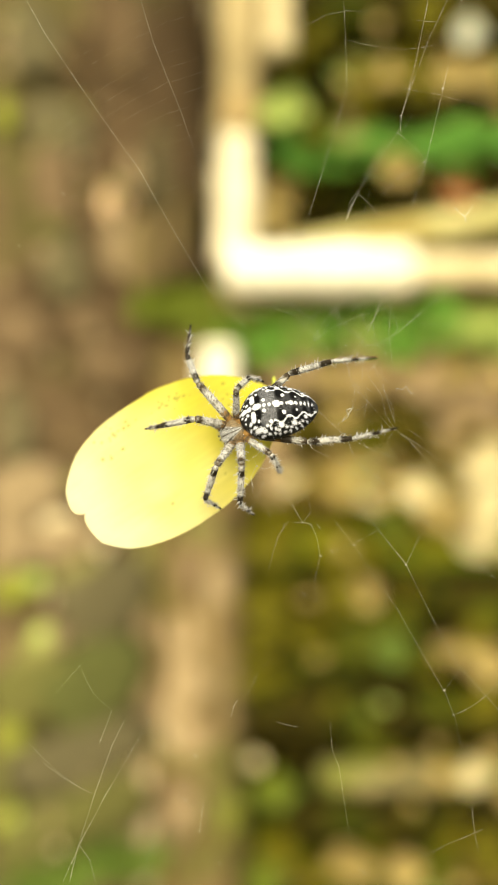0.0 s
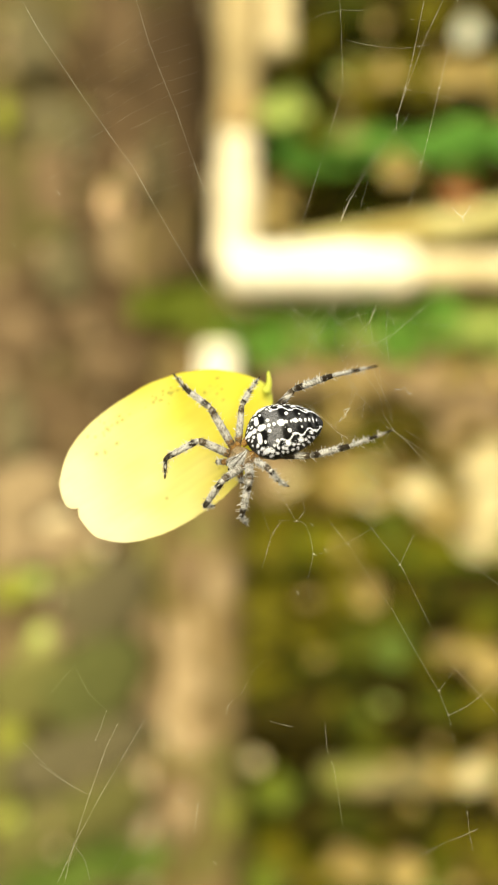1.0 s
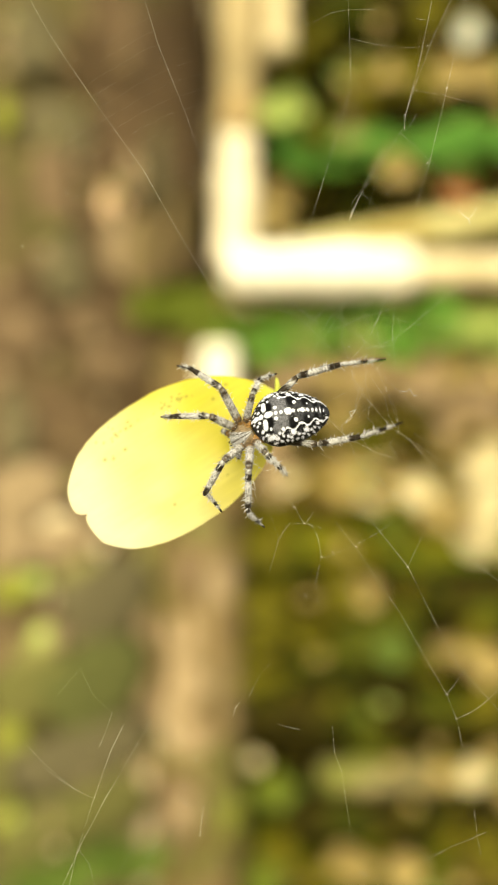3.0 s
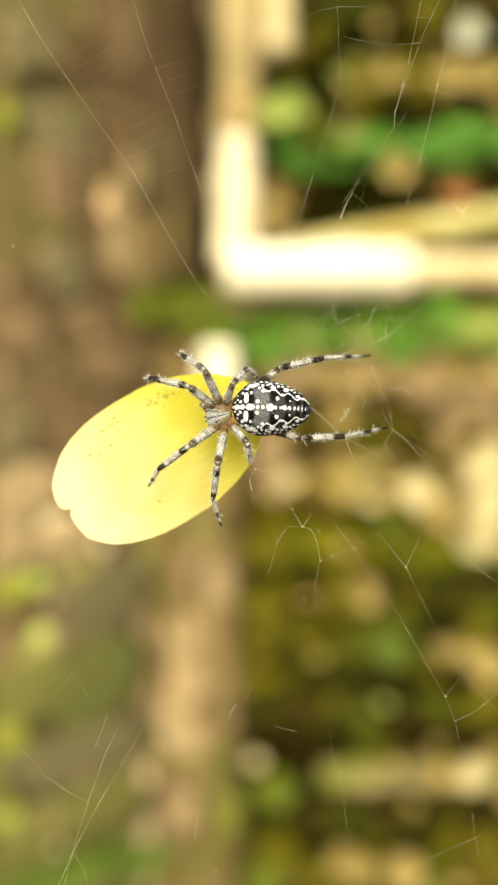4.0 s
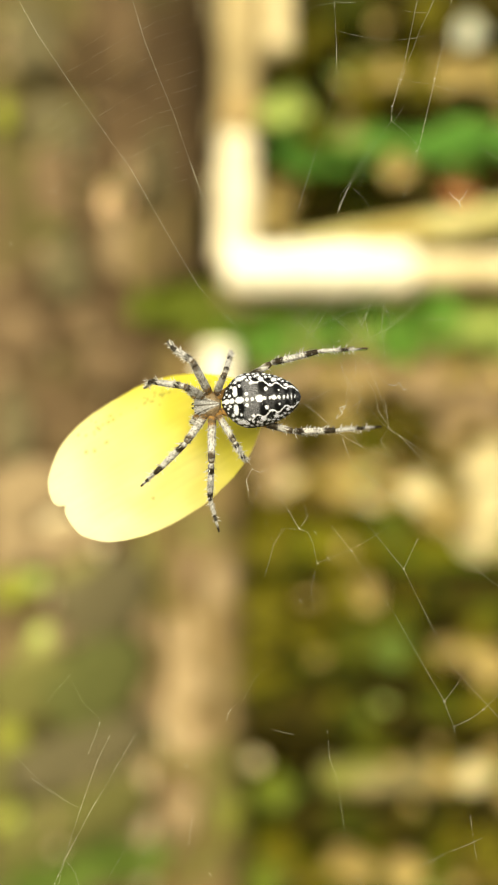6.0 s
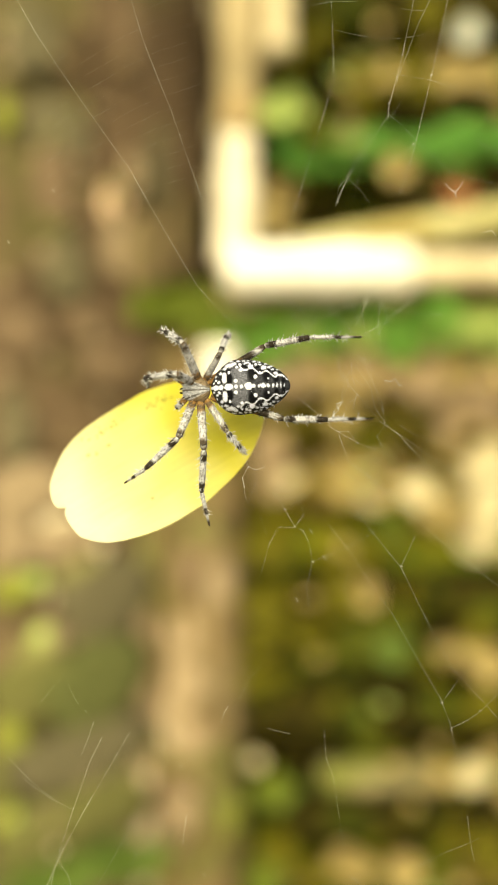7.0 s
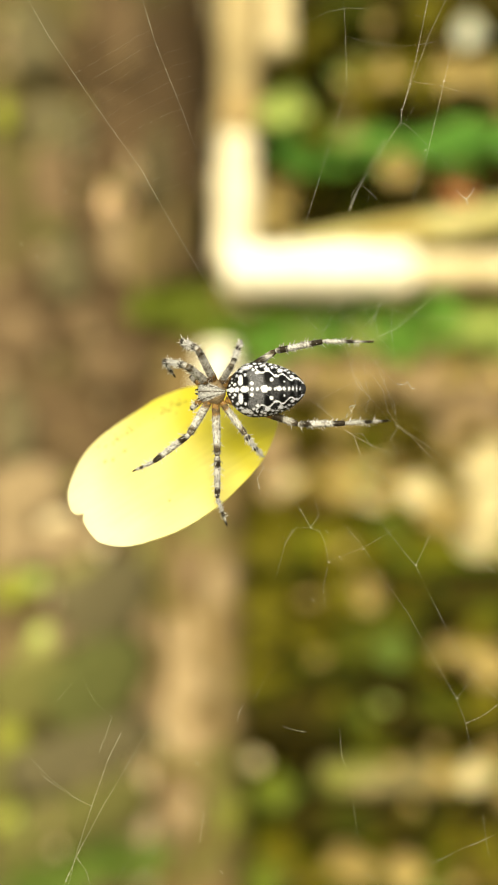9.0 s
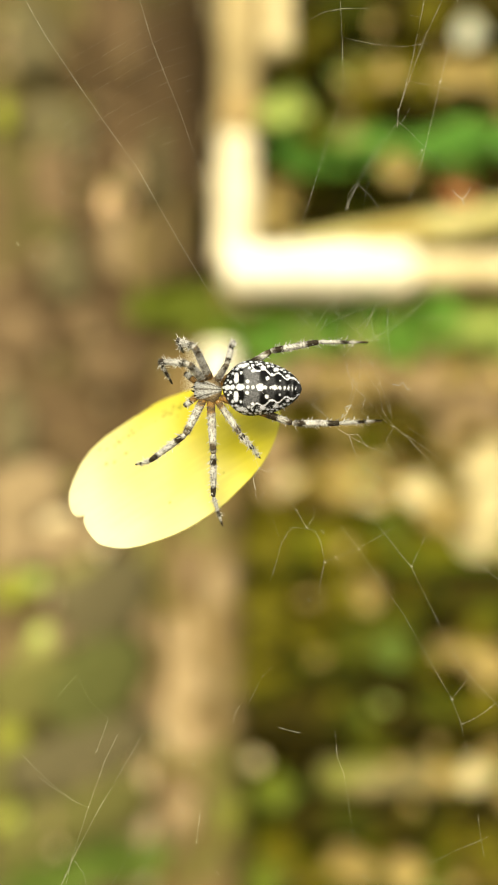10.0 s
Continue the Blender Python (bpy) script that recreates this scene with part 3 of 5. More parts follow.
    spots = [
        (675, 140, 36, LEAF_TAN), (668, 880, 40, LEAF_TAN), (719, 136, 36, LEAF_TAN), (476, 1001, 44, LEAF_OLIVE), (605, 1001, 36, LEAF_OLIVE), (547, 1101, 46, LEAF_OLIVE), (869, 1187, 34, LEAF_TAN), (480, 760, 50, LEAF_TAN), (780, 1060, 40, LEAF_MOSSY), (720, 700, 44, LEAF_TAN), (640, 720, 34, LEAF_TAN), (850, 700, 40, LEAF_TAN), (680, 1245, 26, LEAF_SUNLIT), (790, 1150, 44, LEAF_TAN), (560, 1160, 32, LEAF_TAN), (700, 930, 60, LEAF_MOSSY), (700, 1090, 80, LEAF_MOSSY), (480, 1480, 90, LEAF_MOSSY), (470, 1540, 90, LEAF_MOSSY), (640, 1130, 90, LEAF_MOSSY), (800, 1250, 70, LEAF_MOSSY), (500, 1400, 60, LEAF_DULL), (500, 990, 80, LEAF_MOSSY), (660, 780, 70, LEAF_MOSSY), (860, 1080, 80, LEAF_MOSSY), (500, 340, 60, LEAF_TAN),
        (840, 125, 90, LEAF_TAN), (640, 775, 60, LEAF_OLIVE), (485, 850, 70, LEAF_TAN), (862, 850, 100, LEAF_CREAM),
        (855, 955, 80, LEAF_CREAM), (800, 800, 90, LEAF_TAN), (760, 680, 110, LEAF_TAN), (870, 640, 100, LEAF_SUNLIT), (660, 870, 80, LEAF_TAN), (800, 620, 100, LEAF_SUNLIT), (790, 905, 90, LEAF_TAN), (630, 1056, 60, LEAF_OLIVE), (480, 1060, 80, LEAF_OLIVE), (690, 672, 130, LEAF_TAN),
        (820, 668, 120, LEAF_TAN), (600, 665, 110, LEAF_TAN), (640, 690, 90, LEAF_TAN), (560, 680, 80, LEAF_TAN), (842, 1372, 62, LEAF_CREAM), (780, 1370, 46, LEAF_TAN), 
        (550, 1130, 80, LEAF_OLIVE), (680, 925, 90, LEAF_MOSSY), (770, 1240, 60, LEAF_MOSSY),
        (860, 1180, 54, LEAF_TAN), (630, 820, 60, LEAF_TAN), (520, 540, 80, LEAF_TAN),
        (430, 545, 90, LEAF_TAN), (760, 140, 110, LEAF_OLIVE), (660, 140, 90, LEAF_OLIVE),
    ]
    words = {LEAF_GRASS: "grass-green leaf among the logs", LEAF_PINK: "pinkish tan withered leaf on the wood", LEAF_FRESH: "fresh green leaf below the rail", LEAF_MOSSY: "mossy green leaf among the logs", LEAF_WHITE: "white leaf standing in for a blurred disc of sunlight", LEAF_DULL: "dull green leaf among the logs", LEAF_ORANGE: "rust-orange dry leaf caught on the wood", LEAF_TAN: "tan withered leaf caught on the wood", LEAF_CREAM: "cream leaf on the wood standing in for a blurred sun glint", LEAF_SUNLIT: "small light green leaf among the logs", LEAF_OLIVE: "olive withered leaf caught on the wood", LEAF_GREEN: "small deep green leaf among the logs"}
    for u, v, size, mat in spots:
        dry_leaf(u, v, 1.035, size, mat, words[mat])
    # the cream, light green and orange ones imitate glints
    for u, v, z, size, mat in ((506, 850, 0.965, 50, LEAF_CREAM), (862, 915, 0.965, 56, LEAF_CREAM), (690, 925, 0.965, 40, LEAF_MOSSY), (655, 890, 0.965, 34, LEAF_CREAM), (700, 668, 0.95, 44, LEAF_TAN), (800, 668, 0.95, 40, LEAF_TAN), (600, 1010, 0.98, 40, LEAF_OLIVE), (815, 342, 0.93, 58, LEAF_ORANGE), (490, 200, 0.90, 52, LEAF_SUNLIT), (560, 238, 0.95, 60, LEAF_MOSSY), (620, 246, 0.95, 40, LEAF_SUNLIT), (440, 530, 0.915, 54, LEAF_CREAM), (500, 528, 0.93, 50, LEAF_TAN), (560, 530, 0.93, 44, LEAF_TAN), (470, 960, 1.0, 90, LEAF_OLIVE), (470, 1130, 1.0, 90, LEAF_OLIVE), (462, 1200, 1.0, 80, LEAF_OLIVE), (488, 905, 1.0, 80, LEAF_OLIVE), (458, 1060, 1.0, 80, LEAF_OLIVE), (470, 640, 0.97, 70, LEAF_OLIVE), (540, 600, 0.935, 50, LEAF_SUNLIT), (640, 596, 0.935, 44, LEAF_SUNLIT), (620, 532, 0.93, 40, LEAF_TAN), (700, 534, 0.93, 40, LEAF_TAN), (560, 650, 0.955, 50, LEAF_TAN), (650, 664, 0.955, 54, LEAF_TAN), (740, 660, 0.955, 54, LEAF_TAN), (840, 664, 0.955, 54, LEAF_TAN), (600, 740, 0.97, 44, LEAF_TAN), (720, 745, 0.97, 44, LEAF_OLIVE), (830, 740, 0.97, 50, LEAF_TAN), (790, 545, 0.93, 44, LEAF_FRESH), (478, 352, 0.99, 80, LEAF_TAN), (870, 800, 0.965, 54, LEAF_CREAM), (780, 880, 0.965, 40, LEAF_CREAM), (495, 330, 0.995, 70, LEAF_TAN), (430, 528, 0.94, 80, LEAF_TAN), (530, 530, 0.95, 60, LEAF_TAN)):
        dry_leaf(u, v, z, size, mat, words[mat])
    # small rounded ones, their colours standing in for blurred spots of sun
    for u, v, z, size, mat in (
        (735, 868, 0.965, 50, LEAF_CREAM), (600, 1520, 0.98, 56, LEAF_TAN), (840, 1150, 0.97, 50, LEAF_TAN), (862, 1245, 0.97, 60, LEAF_OLIVE), (480, 1395, 0.98, 60, LEAF_GRASS), (490, 1500, 0.98, 60, LEAF_OLIVE), (465, 1555, 0.98, 60, LEAF_GRASS), (832, 56, 0.97, 42, LEAF_WHITE), (705, 296, 0.95, 46, LEAF_TAN), (604, 866, 0.97, 44, LEAF_TAN), (520, 110, 1.0, 44, LEAF_OLIVE), (505, 40, 1.0, 40, LEAF_OLIVE), (490, 850, 0.97, 56, LEAF_PINK), (482, 800, 0.97, 60, LEAF_PINK), (800, 745, 0.965, 50, LEAF_PINK),
        (850, 820, 0.96, 54, LEAF_CREAM), (866, 900, 0.96, 54, LEAF_CREAM), (700, 130, 0.98, 50, LEAF_TAN), (770, 905, 0.965, 44, LEAF_TAN), (690, 926, 0.965, 50, LEAF_GRASS), (640, 1050, 0.98, 54, LEAF_TAN), (600, 1055, 0.98, 60, LEAF_OLIVE),
        (470, 1085, 0.985, 60, LEAF_OLIVE), (690, 1150, 0.985, 50, LEAF_DULL), (872, 1180, 0.97, 56, LEAF_TAN), (845, 1120, 0.97, 46, LEAF_OLIVE), (780, 1372, 0.97, 40, LEAF_TAN), (840, 1370, 0.965, 44, LEAF_CREAM), (872, 1330, 0.965, 40, LEAF_TAN),
        (860, 1500, 0.97, 50, LEAF_OLIVE), (800, 1480, 0.97, 46, LEAF_OLIVE), (560, 1540, 0.98, 56, LEAF_OLIVE), (640, 1535, 0.98, 50, LEAF_TAN), (720, 1545, 0.98, 56, LEAF_TAN), (865, 130, 0.97, 40, LEAF_TAN), (800, 130, 0.975, 50, LEAF_TAN), (730, 120, 0.98, 60, LEAF_OLIVE), (760, 20, 0.98, 60, LEAF_OLIVE),
        (480, 395, 0.98, 50, LEAF_TAN), (640, 640, 0.955, 60, LEAF_PINK), (560, 660, 0.955, 56, LEAF_PINK), (700, 655, 0.955, 60, LEAF_PINK), (760, 675, 0.955, 70, LEAF_PINK), (840, 690, 0.96, 70, LEAF_PINK), (500, 665, 0.955, 60, LEAF_PINK), (870, 730, 0.96, 50, LEAF_PINK), (480, 575, 0.94, 60, LEAF_GREEN), (440, 560, 0.93, 60, LEAF_GRASS),
    ):
        dry_leaf(u, v, z, size, mat, words[mat], shape=3)
    # tiny scraps among the logs, coloured to imitate blurred flecks of light
    for i in range(60):
        u, v = r.uniform(450, 900), r.uniform(0, 1568)
        if 400 < v < 520:
            continue
        mat = r.choice((LEAF_TAN, LEAF_PINK, LEAF_OLIVE, LEAF_GRASS) if v < 1000 else (LEAF_OLIVE, LEAF_GRASS, LEAF_OLIVE, LEAF_TAN))
        dry_leaf(u, v, 1.0, r.uniform(16, 28), mat, words[mat], shape=3)
    # scattered smaller ones
    for i in range(96):
        u, v = r.uniform(440, 930), r.uniform(0, 1600)
        if 400 < v < 510 or 985 < v < 1035 or 1215 < v < 1305 or 1405 < v < 1490:
            continue
        mat = r.choice((LEAF_OLIVE, LEAF_OLIVE, LEAF_TAN, LEAF_OLIVE, LEAF_MOSSY) if v < 1000 else (LEAF_OLIVE, LEAF_MOSSY, LEAF_MOSSY, LEAF_MOSSY))
        size = r.uniform(35, 75)
        # every fourth leaf is small and bright, in place of a glint
        if i % 4 == 0:
            mat, size = r.choice((LEAF_TAN, LEAF_SUNLIT, LEAF_CREAM, LEAF_TAN)), r.uniform(20, 34)
        dry_leaf(u, v, 1.036, size, mat, words.get(mat, "small deep green leaf among the logs"))


ground()
thicket()


# ---- the web ----
WEB_HOME = plan(620, 760)
web = new("spider_web")
web.location = WEB_HOME
tagged(web, "torn orb web of fine pale silk threads", "spider web")
silk_rnd = random.Random(3)
silk_threads = []


def thread(name, points, r=0.5, beads=0.0, depth=0.0, label=""):
    """A silk thread through a few knots of the plan, sagging a little between them, with sticky drops along it."""
    path = []
    knots = [plan(u, v, depth + 0.0006 * silk_rnd.uniform(-1, 1)) - WEB_HOME for u, v in points]
    for a, b in zip(knots, knots[1:]):
        n = max(2, int((b - a).length / (UNIT * 30)))
        for i in range(n):
            s = i / n
            path.append(a.lerp(b, s) + Vector((0, 0, -0.02 * (b - a).length * math.sin(math.pi * s) * abs((b - a).normalized().x))))
    path.append(knots[-1])
    pieces = [tube(path, [r * UNIT * 0.30 * (0.6 + 0.7 * silk_rnd.random() ** 2) for _ in path], 5)]
    total = sum((b - a).length for a, b in zip(path, path[1:]))
    for _ in range(int(beads * total / (UNIT * 10))):
        i = silk_rnd.randrange(len(path) - 1)
        pieces.append(bead(path[i].lerp(path[i + 1], silk_rnd.random()), UNIT * silk_rnd.uniform(0.4, 1.5) * (0.25 + 0.85 * min(r, 1.2))))
    v, f = joined(pieces)
    ob = part(name, mesh_of(name, v, f, SILK), web, label)
    silk_threads.append((ob, (sum(p[0] for p in points) / len(points), sum(p[1] for p in points) / len(points))))
    return ob


def radial(*points, r=0.5, beads=0.5, depth=0.0):
    thread("radial_thread", points, r, beads, depth)


def spiral(*points, r=0.34, beads=0.25, depth=0.0):
    thread("spiral_thread", points, r, beads, depth)


# upper quarter over the trunk
radial((20, -10), (60, 62), (225, 300), (345, 508), (415, 582), r=0.5)
radial((222, -20), (250, 75), (300, 200), (345, 330), (372, 412), r=0.55)
for i in range(13):
    o = 5 + i * 27
    spiral((78, 122 + o), (112, 98 + o), (164, 68 + o), (220, 34 + o), (272, 8 + o), (376, -28 + o), r=0.105, beads=0.05, depth=0.003)
# upper quarter over the logs
radial((588, -20), (592, 70), (594, 150), (560, 265), (518, 402), r=0.42)
radial((803, -20), (790, 50), (768, 150), (737, 282), (712, 362), r=0.6, beads=0.9)
radial((742, -20), (716, 110), (692, 200), (690, 226), r=0.5, beads=0.9)
radial((775, -10), (742, 60), (712, 140), (690, 205), r=0.4, beads=0.8)
spiral((690, 226), (716, 248), (742, 276), (800, 330), (882, 352))
spiral((690, 226), (640, 300), (608, 355), (595, 386), r=0.5)
spiral((655, 262), (620, 330), (600, 358), (598, 384))
spiral((620, 342), (612, 350), (600, 378), (594, 392), r=0.5)
spiral((620, 344), (640, 362), (655, 384))
spiral((660, 258), (642, 320), (632, 356), (628, 376), r=0.25)
spiral((505, 45), (560, 18), (592, 12), (640, 12))
spiral((592, 62), (640, 74), (700, 80), (752, 72))
spiral((700, 150), (760, 160), (820, 176), (900, 196))
spiral((860, 232), (880, 250), (900, 285))
spiral((848, 275), (870, 290), (890, 300))
spiral((790, 70), (840, 60), (900, 30))
spiral((690, 312), (740, 280))
spiral((660, 342), (690, 310), (700, 300))
# slack mesh above the spider's long leg
spiral((470, 545), (505, 556), (530, 580), (572, 622))
spiral((505, 540), (540, 566), (552, 596))
spiral((600, 500), (622, 545), (645, 595), (672, 628))
spiral((668, 517), (650, 565), (632, 600), (598, 640), r=0.42)
spiral((668, 517), (680, 545), (676, 590), (682, 640), r=0.4)
spiral((545, 520), (590, 515), (640, 520), (668, 517))
spiral((560, 530), (580, 560), (612, 590), (640, 612))
spiral((540, 600), (565, 560), (598, 530), (612, 505))
spiral((600, 640), (585, 600), (590, 570), (580, 545))
spiral((530, 640), (545, 600), (575, 580), (620, 560), (672, 545))
spiral((640, 612), (690, 590), (740, 545), (790, 505))
spiral((682, 560), (720, 570), (790, 575))
spiral((790, 505), (830, 512), (872, 516))
radial((640, 620), (690, 585), (760, 530), (900, 440), r=0.2)
# about the long hind legs
radial((545, 720), (570, 745), (592, 767), (640, 795), r=0.55)
radial((545, 718), (580, 700), (620, 680), (660, 640), r=0.3)
spiral((592, 767), (588, 752), (600, 740), (612, 725), (625, 692), (610, 672), (604, 648), r=0.5)
spiral((600, 740), (596, 748), (608, 738), (602, 728), (614, 724), (608, 733), r=2.4, beads=0.5)
spiral((625, 692), (640, 712), (632, 735), (650, 752), r=0.4)
spiral((604, 648), (612, 672), (626, 690))
spiral((690, 688), (702, 690), (708, 684), (716, 697), (722, 696), r=2.0)
spiral((640, 665), (665, 700), (672, 735), (690, 762), r=0.4)
spiral((650, 645), (668, 690), (684, 720), (690, 762), r=0.3)
spiral((690, 762), (675, 785), (690, 812), (640, 796), r=0.42)
radial((690, 762), (730, 790), (790, 832), (900, 905), r=0.5)
radial((640, 640), (700, 700), (760, 770), (800, 790), r=0.2)
radial((605, 775), (622, 822), (662, 852), (740, 925), (890, 1045), r=0.48)
spiral((640, 796), (625, 775), (605, 775), (592, 767), r=0.5)
spiral((735, 830), (760, 850), (790, 875))
spiral((545, 800), (575, 815), (600, 830), (640, 860), r=0.25)
# lower quarter over the logs
radial((585, 928), (622, 975), (700, 1090), (783, 1236), (800, 1280), (812, 1335), r=0.36)
radial((632, 905), (672, 955), (713, 1006), (800, 1180), (860, 1245), (900, 1290), r=0.36)
spiral((713, 1006), (726, 978), (738, 952), r=0.45)
spiral((800, 1280), (830, 1266), (852, 1250), (890, 1212), r=0.5)
spiral((783, 1236), (800, 1214), (812, 1196))
spiral((492, 875), (512, 905), (530, 936), (545, 915), (536, 880), r=0.36)
spiral((530, 936), (545, 940), (556, 962), (562, 996), (552, 1040), (556, 1080), r=0.3)
spiral((440, 870), (436, 852), (446, 832), (460, 838), (476, 832), r=1.2)
spiral((446, 832), (440, 815), (436, 820), (450, 808))
spiral((436, 852), (440, 880), (444, 890))
spiral((470, 1020), (486, 960), (505, 935), (530, 936), r=0.25)
spiral((562, 996), (590, 985), (640, 962), (690, 930), r=0.22)
spiral((470, 1180), (450, 1200), (430, 1240), r=0.3)
spiral((578, 1290), (582, 1340), (594, 1370), (600, 1410), (614, 1500), r=0.3)
spiral((480, 1288), (500, 1294), (520, 1298), r=0.5)
spiral((740, 1530), (790, 1505), (850, 1480), r=0.35)
spiral((830, 1440), (836, 1490), (842, 1520), r=0.35)
spiral((625, 1550), (632, 1552), (640, 1560), r=0.9)
# lower quarter below the petal
radial((248, 1288), (212, 1350), (168, 1425), (128, 1500), (92, 1580), r=0.5, depth=0.0022, beads=0.8)
radial((200, 1295), (178, 1340), (148, 1425), (120, 1512), (104, 1580), r=0.45, depth=0.0022, beads=0.8)
radial((262, 1430), (230, 1490), (190, 1560), r=0.3, depth=0.0022, beads=0.3)
spiral((182, 1270), (172, 1300), (160, 1330), r=0.45, depth=0.0022)
spiral((130, 1200), (150, 1240), (182, 1270), r=0.16, depth=0.0022)
spiral((60, 1370), (110, 1405), (150, 1425), r=0.3, depth=0.0022)
spiral((30, 1330), (80, 1380), (120, 1410), r=0.2, depth=0.0022)
spiral((85, 1240), (108, 1212), (128, 1190), r=0.2, depth=0.0022)
spiral((345, 1435), (340, 1470), (338, 1490), r=0.4, depth=0.0022)
spiral((400, 1280), (404, 1262), (412, 1250), r=0.5, depth=0.0022)
spiral((120, 1512), (140, 1540), (150, 1580), r=0.45, depth=0.0022)
spiral((262, 1500), (245, 1530), (238, 1570), r=0.5, depth=0.0022)
for u, v in ((90, 340), (12, 432), (40, 455), (330, 1350), (310, 1430), (372, 1540), (580, 986), (556, 940), (530, 1060)):
    spiral((u, v), (u + 3, v + 2), (u + 5, v + 7), r=0.8, beads=1.0)

# drops of gathered silk where threads meet
for u, v in ((668, 518), (562, 996), (600, 612), (736, 280), (692, 198), (598, 384), (800, 1280), (852, 1250), (783, 1236), (716, 110), (790, 50), (768, 150), (706, 150), (622, 975), (713, 1006), (640, 795), (690, 762), (662, 852), (512, 905), (530, 936)):
    spiral((u - 2, v + 1), (u, v - 1), (u + 2, v + 1), r=0.7, beads=3.0)
spiral((794, 356), (802, 366), (811, 372), (814, 382), (812, 372), (820, 364), (826, 352), r=1.9, beads=0.6)
spiral((860, 440), (876, 436), (884, 446), r=1.2)


# meshes drawn together above the long hind foot
spiral((482, 518), (510, 545), (532, 564), (511, 586), r=0.24)
spiral((572, 511), (590, 564), (622, 593), (629, 614), r=0.34)
spiral((597, 514), (586, 543), (565, 579), (550, 607), r=0.29)
spiral((565, 536), (536, 564), (515, 600), r=0.24)
spiral((457, 543), (500, 539), (536, 568), (565, 532), r=0.22)
spiral((647, 568), (654, 607), (629, 614), r=0.32)
spiral((682, 550), (693, 579), (678, 607), (629, 614), r=0.26)
spiral((622, 593), (647, 568), (667, 517), r=0.32)
spiral((590, 564), (622, 540), (667, 517), r=0.22)
spiral((550, 607), (572, 622), (600, 612), r=0.24)
# the torn ladder beside the hind legs
spiral((532, 714), (560, 737), (586, 757), r=0.4)
spiral((614, 686), (643, 714), (679, 757), r=0.34)
spiral((664, 650), (668, 686), (686, 743), r=0.34)
spiral((604, 657), (620, 664), (640, 652), (664, 650), r=0.26)
spiral((614, 686), (634, 684), (650, 696), (668, 686), r=0.26)
spiral((607, 729), (626, 726), (643, 714), r=0.3)
spiral((610, 640), (606, 668), (618, 690), (612, 716), (622, 740), r=0.34)
spiral((632, 640), (630, 676), (640, 708), (634, 740), r=0.28)
spiral((715, 764), (740, 780), (800, 800), (890, 838), r=0.36)
radial((679, 757), (712, 780), (760, 830), r=0.4)
# tatters below the petal's base
spiral((468, 913), (486, 966), (465, 1030), r=0.2)
spiral((500, 934), (486, 966), r=0.18)
spiral((460, 860), (452, 880), (440, 905), r=0.3)
for cu, cv, ru, rv, count in ((800, 120, 130, 140, 3), (760, 880, 120, 120, 3)):
    for _ in range(count):
        u, v = cu + silk_rnd.uniform(-ru, ru), cv + silk_rnd.uniform(-rv, rv)
        w, k = silk_rnd.uniform(0, math.pi), silk_rnd.uniform(16, 60)
        e, bend = Vector((math.cos(w), math.sin(w))) * k, silk_rnd.uniform(-0.08, 0.08)
        side = Vector((-e.y, e.x)) * bend
        arc = [(u + e.x * q + side.x * (1 - q * q), v + e.y * q + side.y * (1 - q * q)) for q in (-1, -0.6, -0.2, 0.2, 0.6, 1)]
        spiral(*arc, r=silk_rnd.uniform(0.15, 0.42), beads=0.12)


# ---- the petal ----
def petal_half(s):
    ripple = 1 + 0.016 * noise.noise(Vector((s * 0.022, 3.3, 0))) + 0.006 * noise.noise(Vector((s * 0.07, 8.1, 0)))
    if s < 175:
        return ripple * 123 * max(0.0, 1 - abs((s - 175) / 196) ** 2.6) ** 0.5
    return ripple * 123 * max(0.0, 1 - ((s - 175) / 225) ** 2.2) ** 0.7


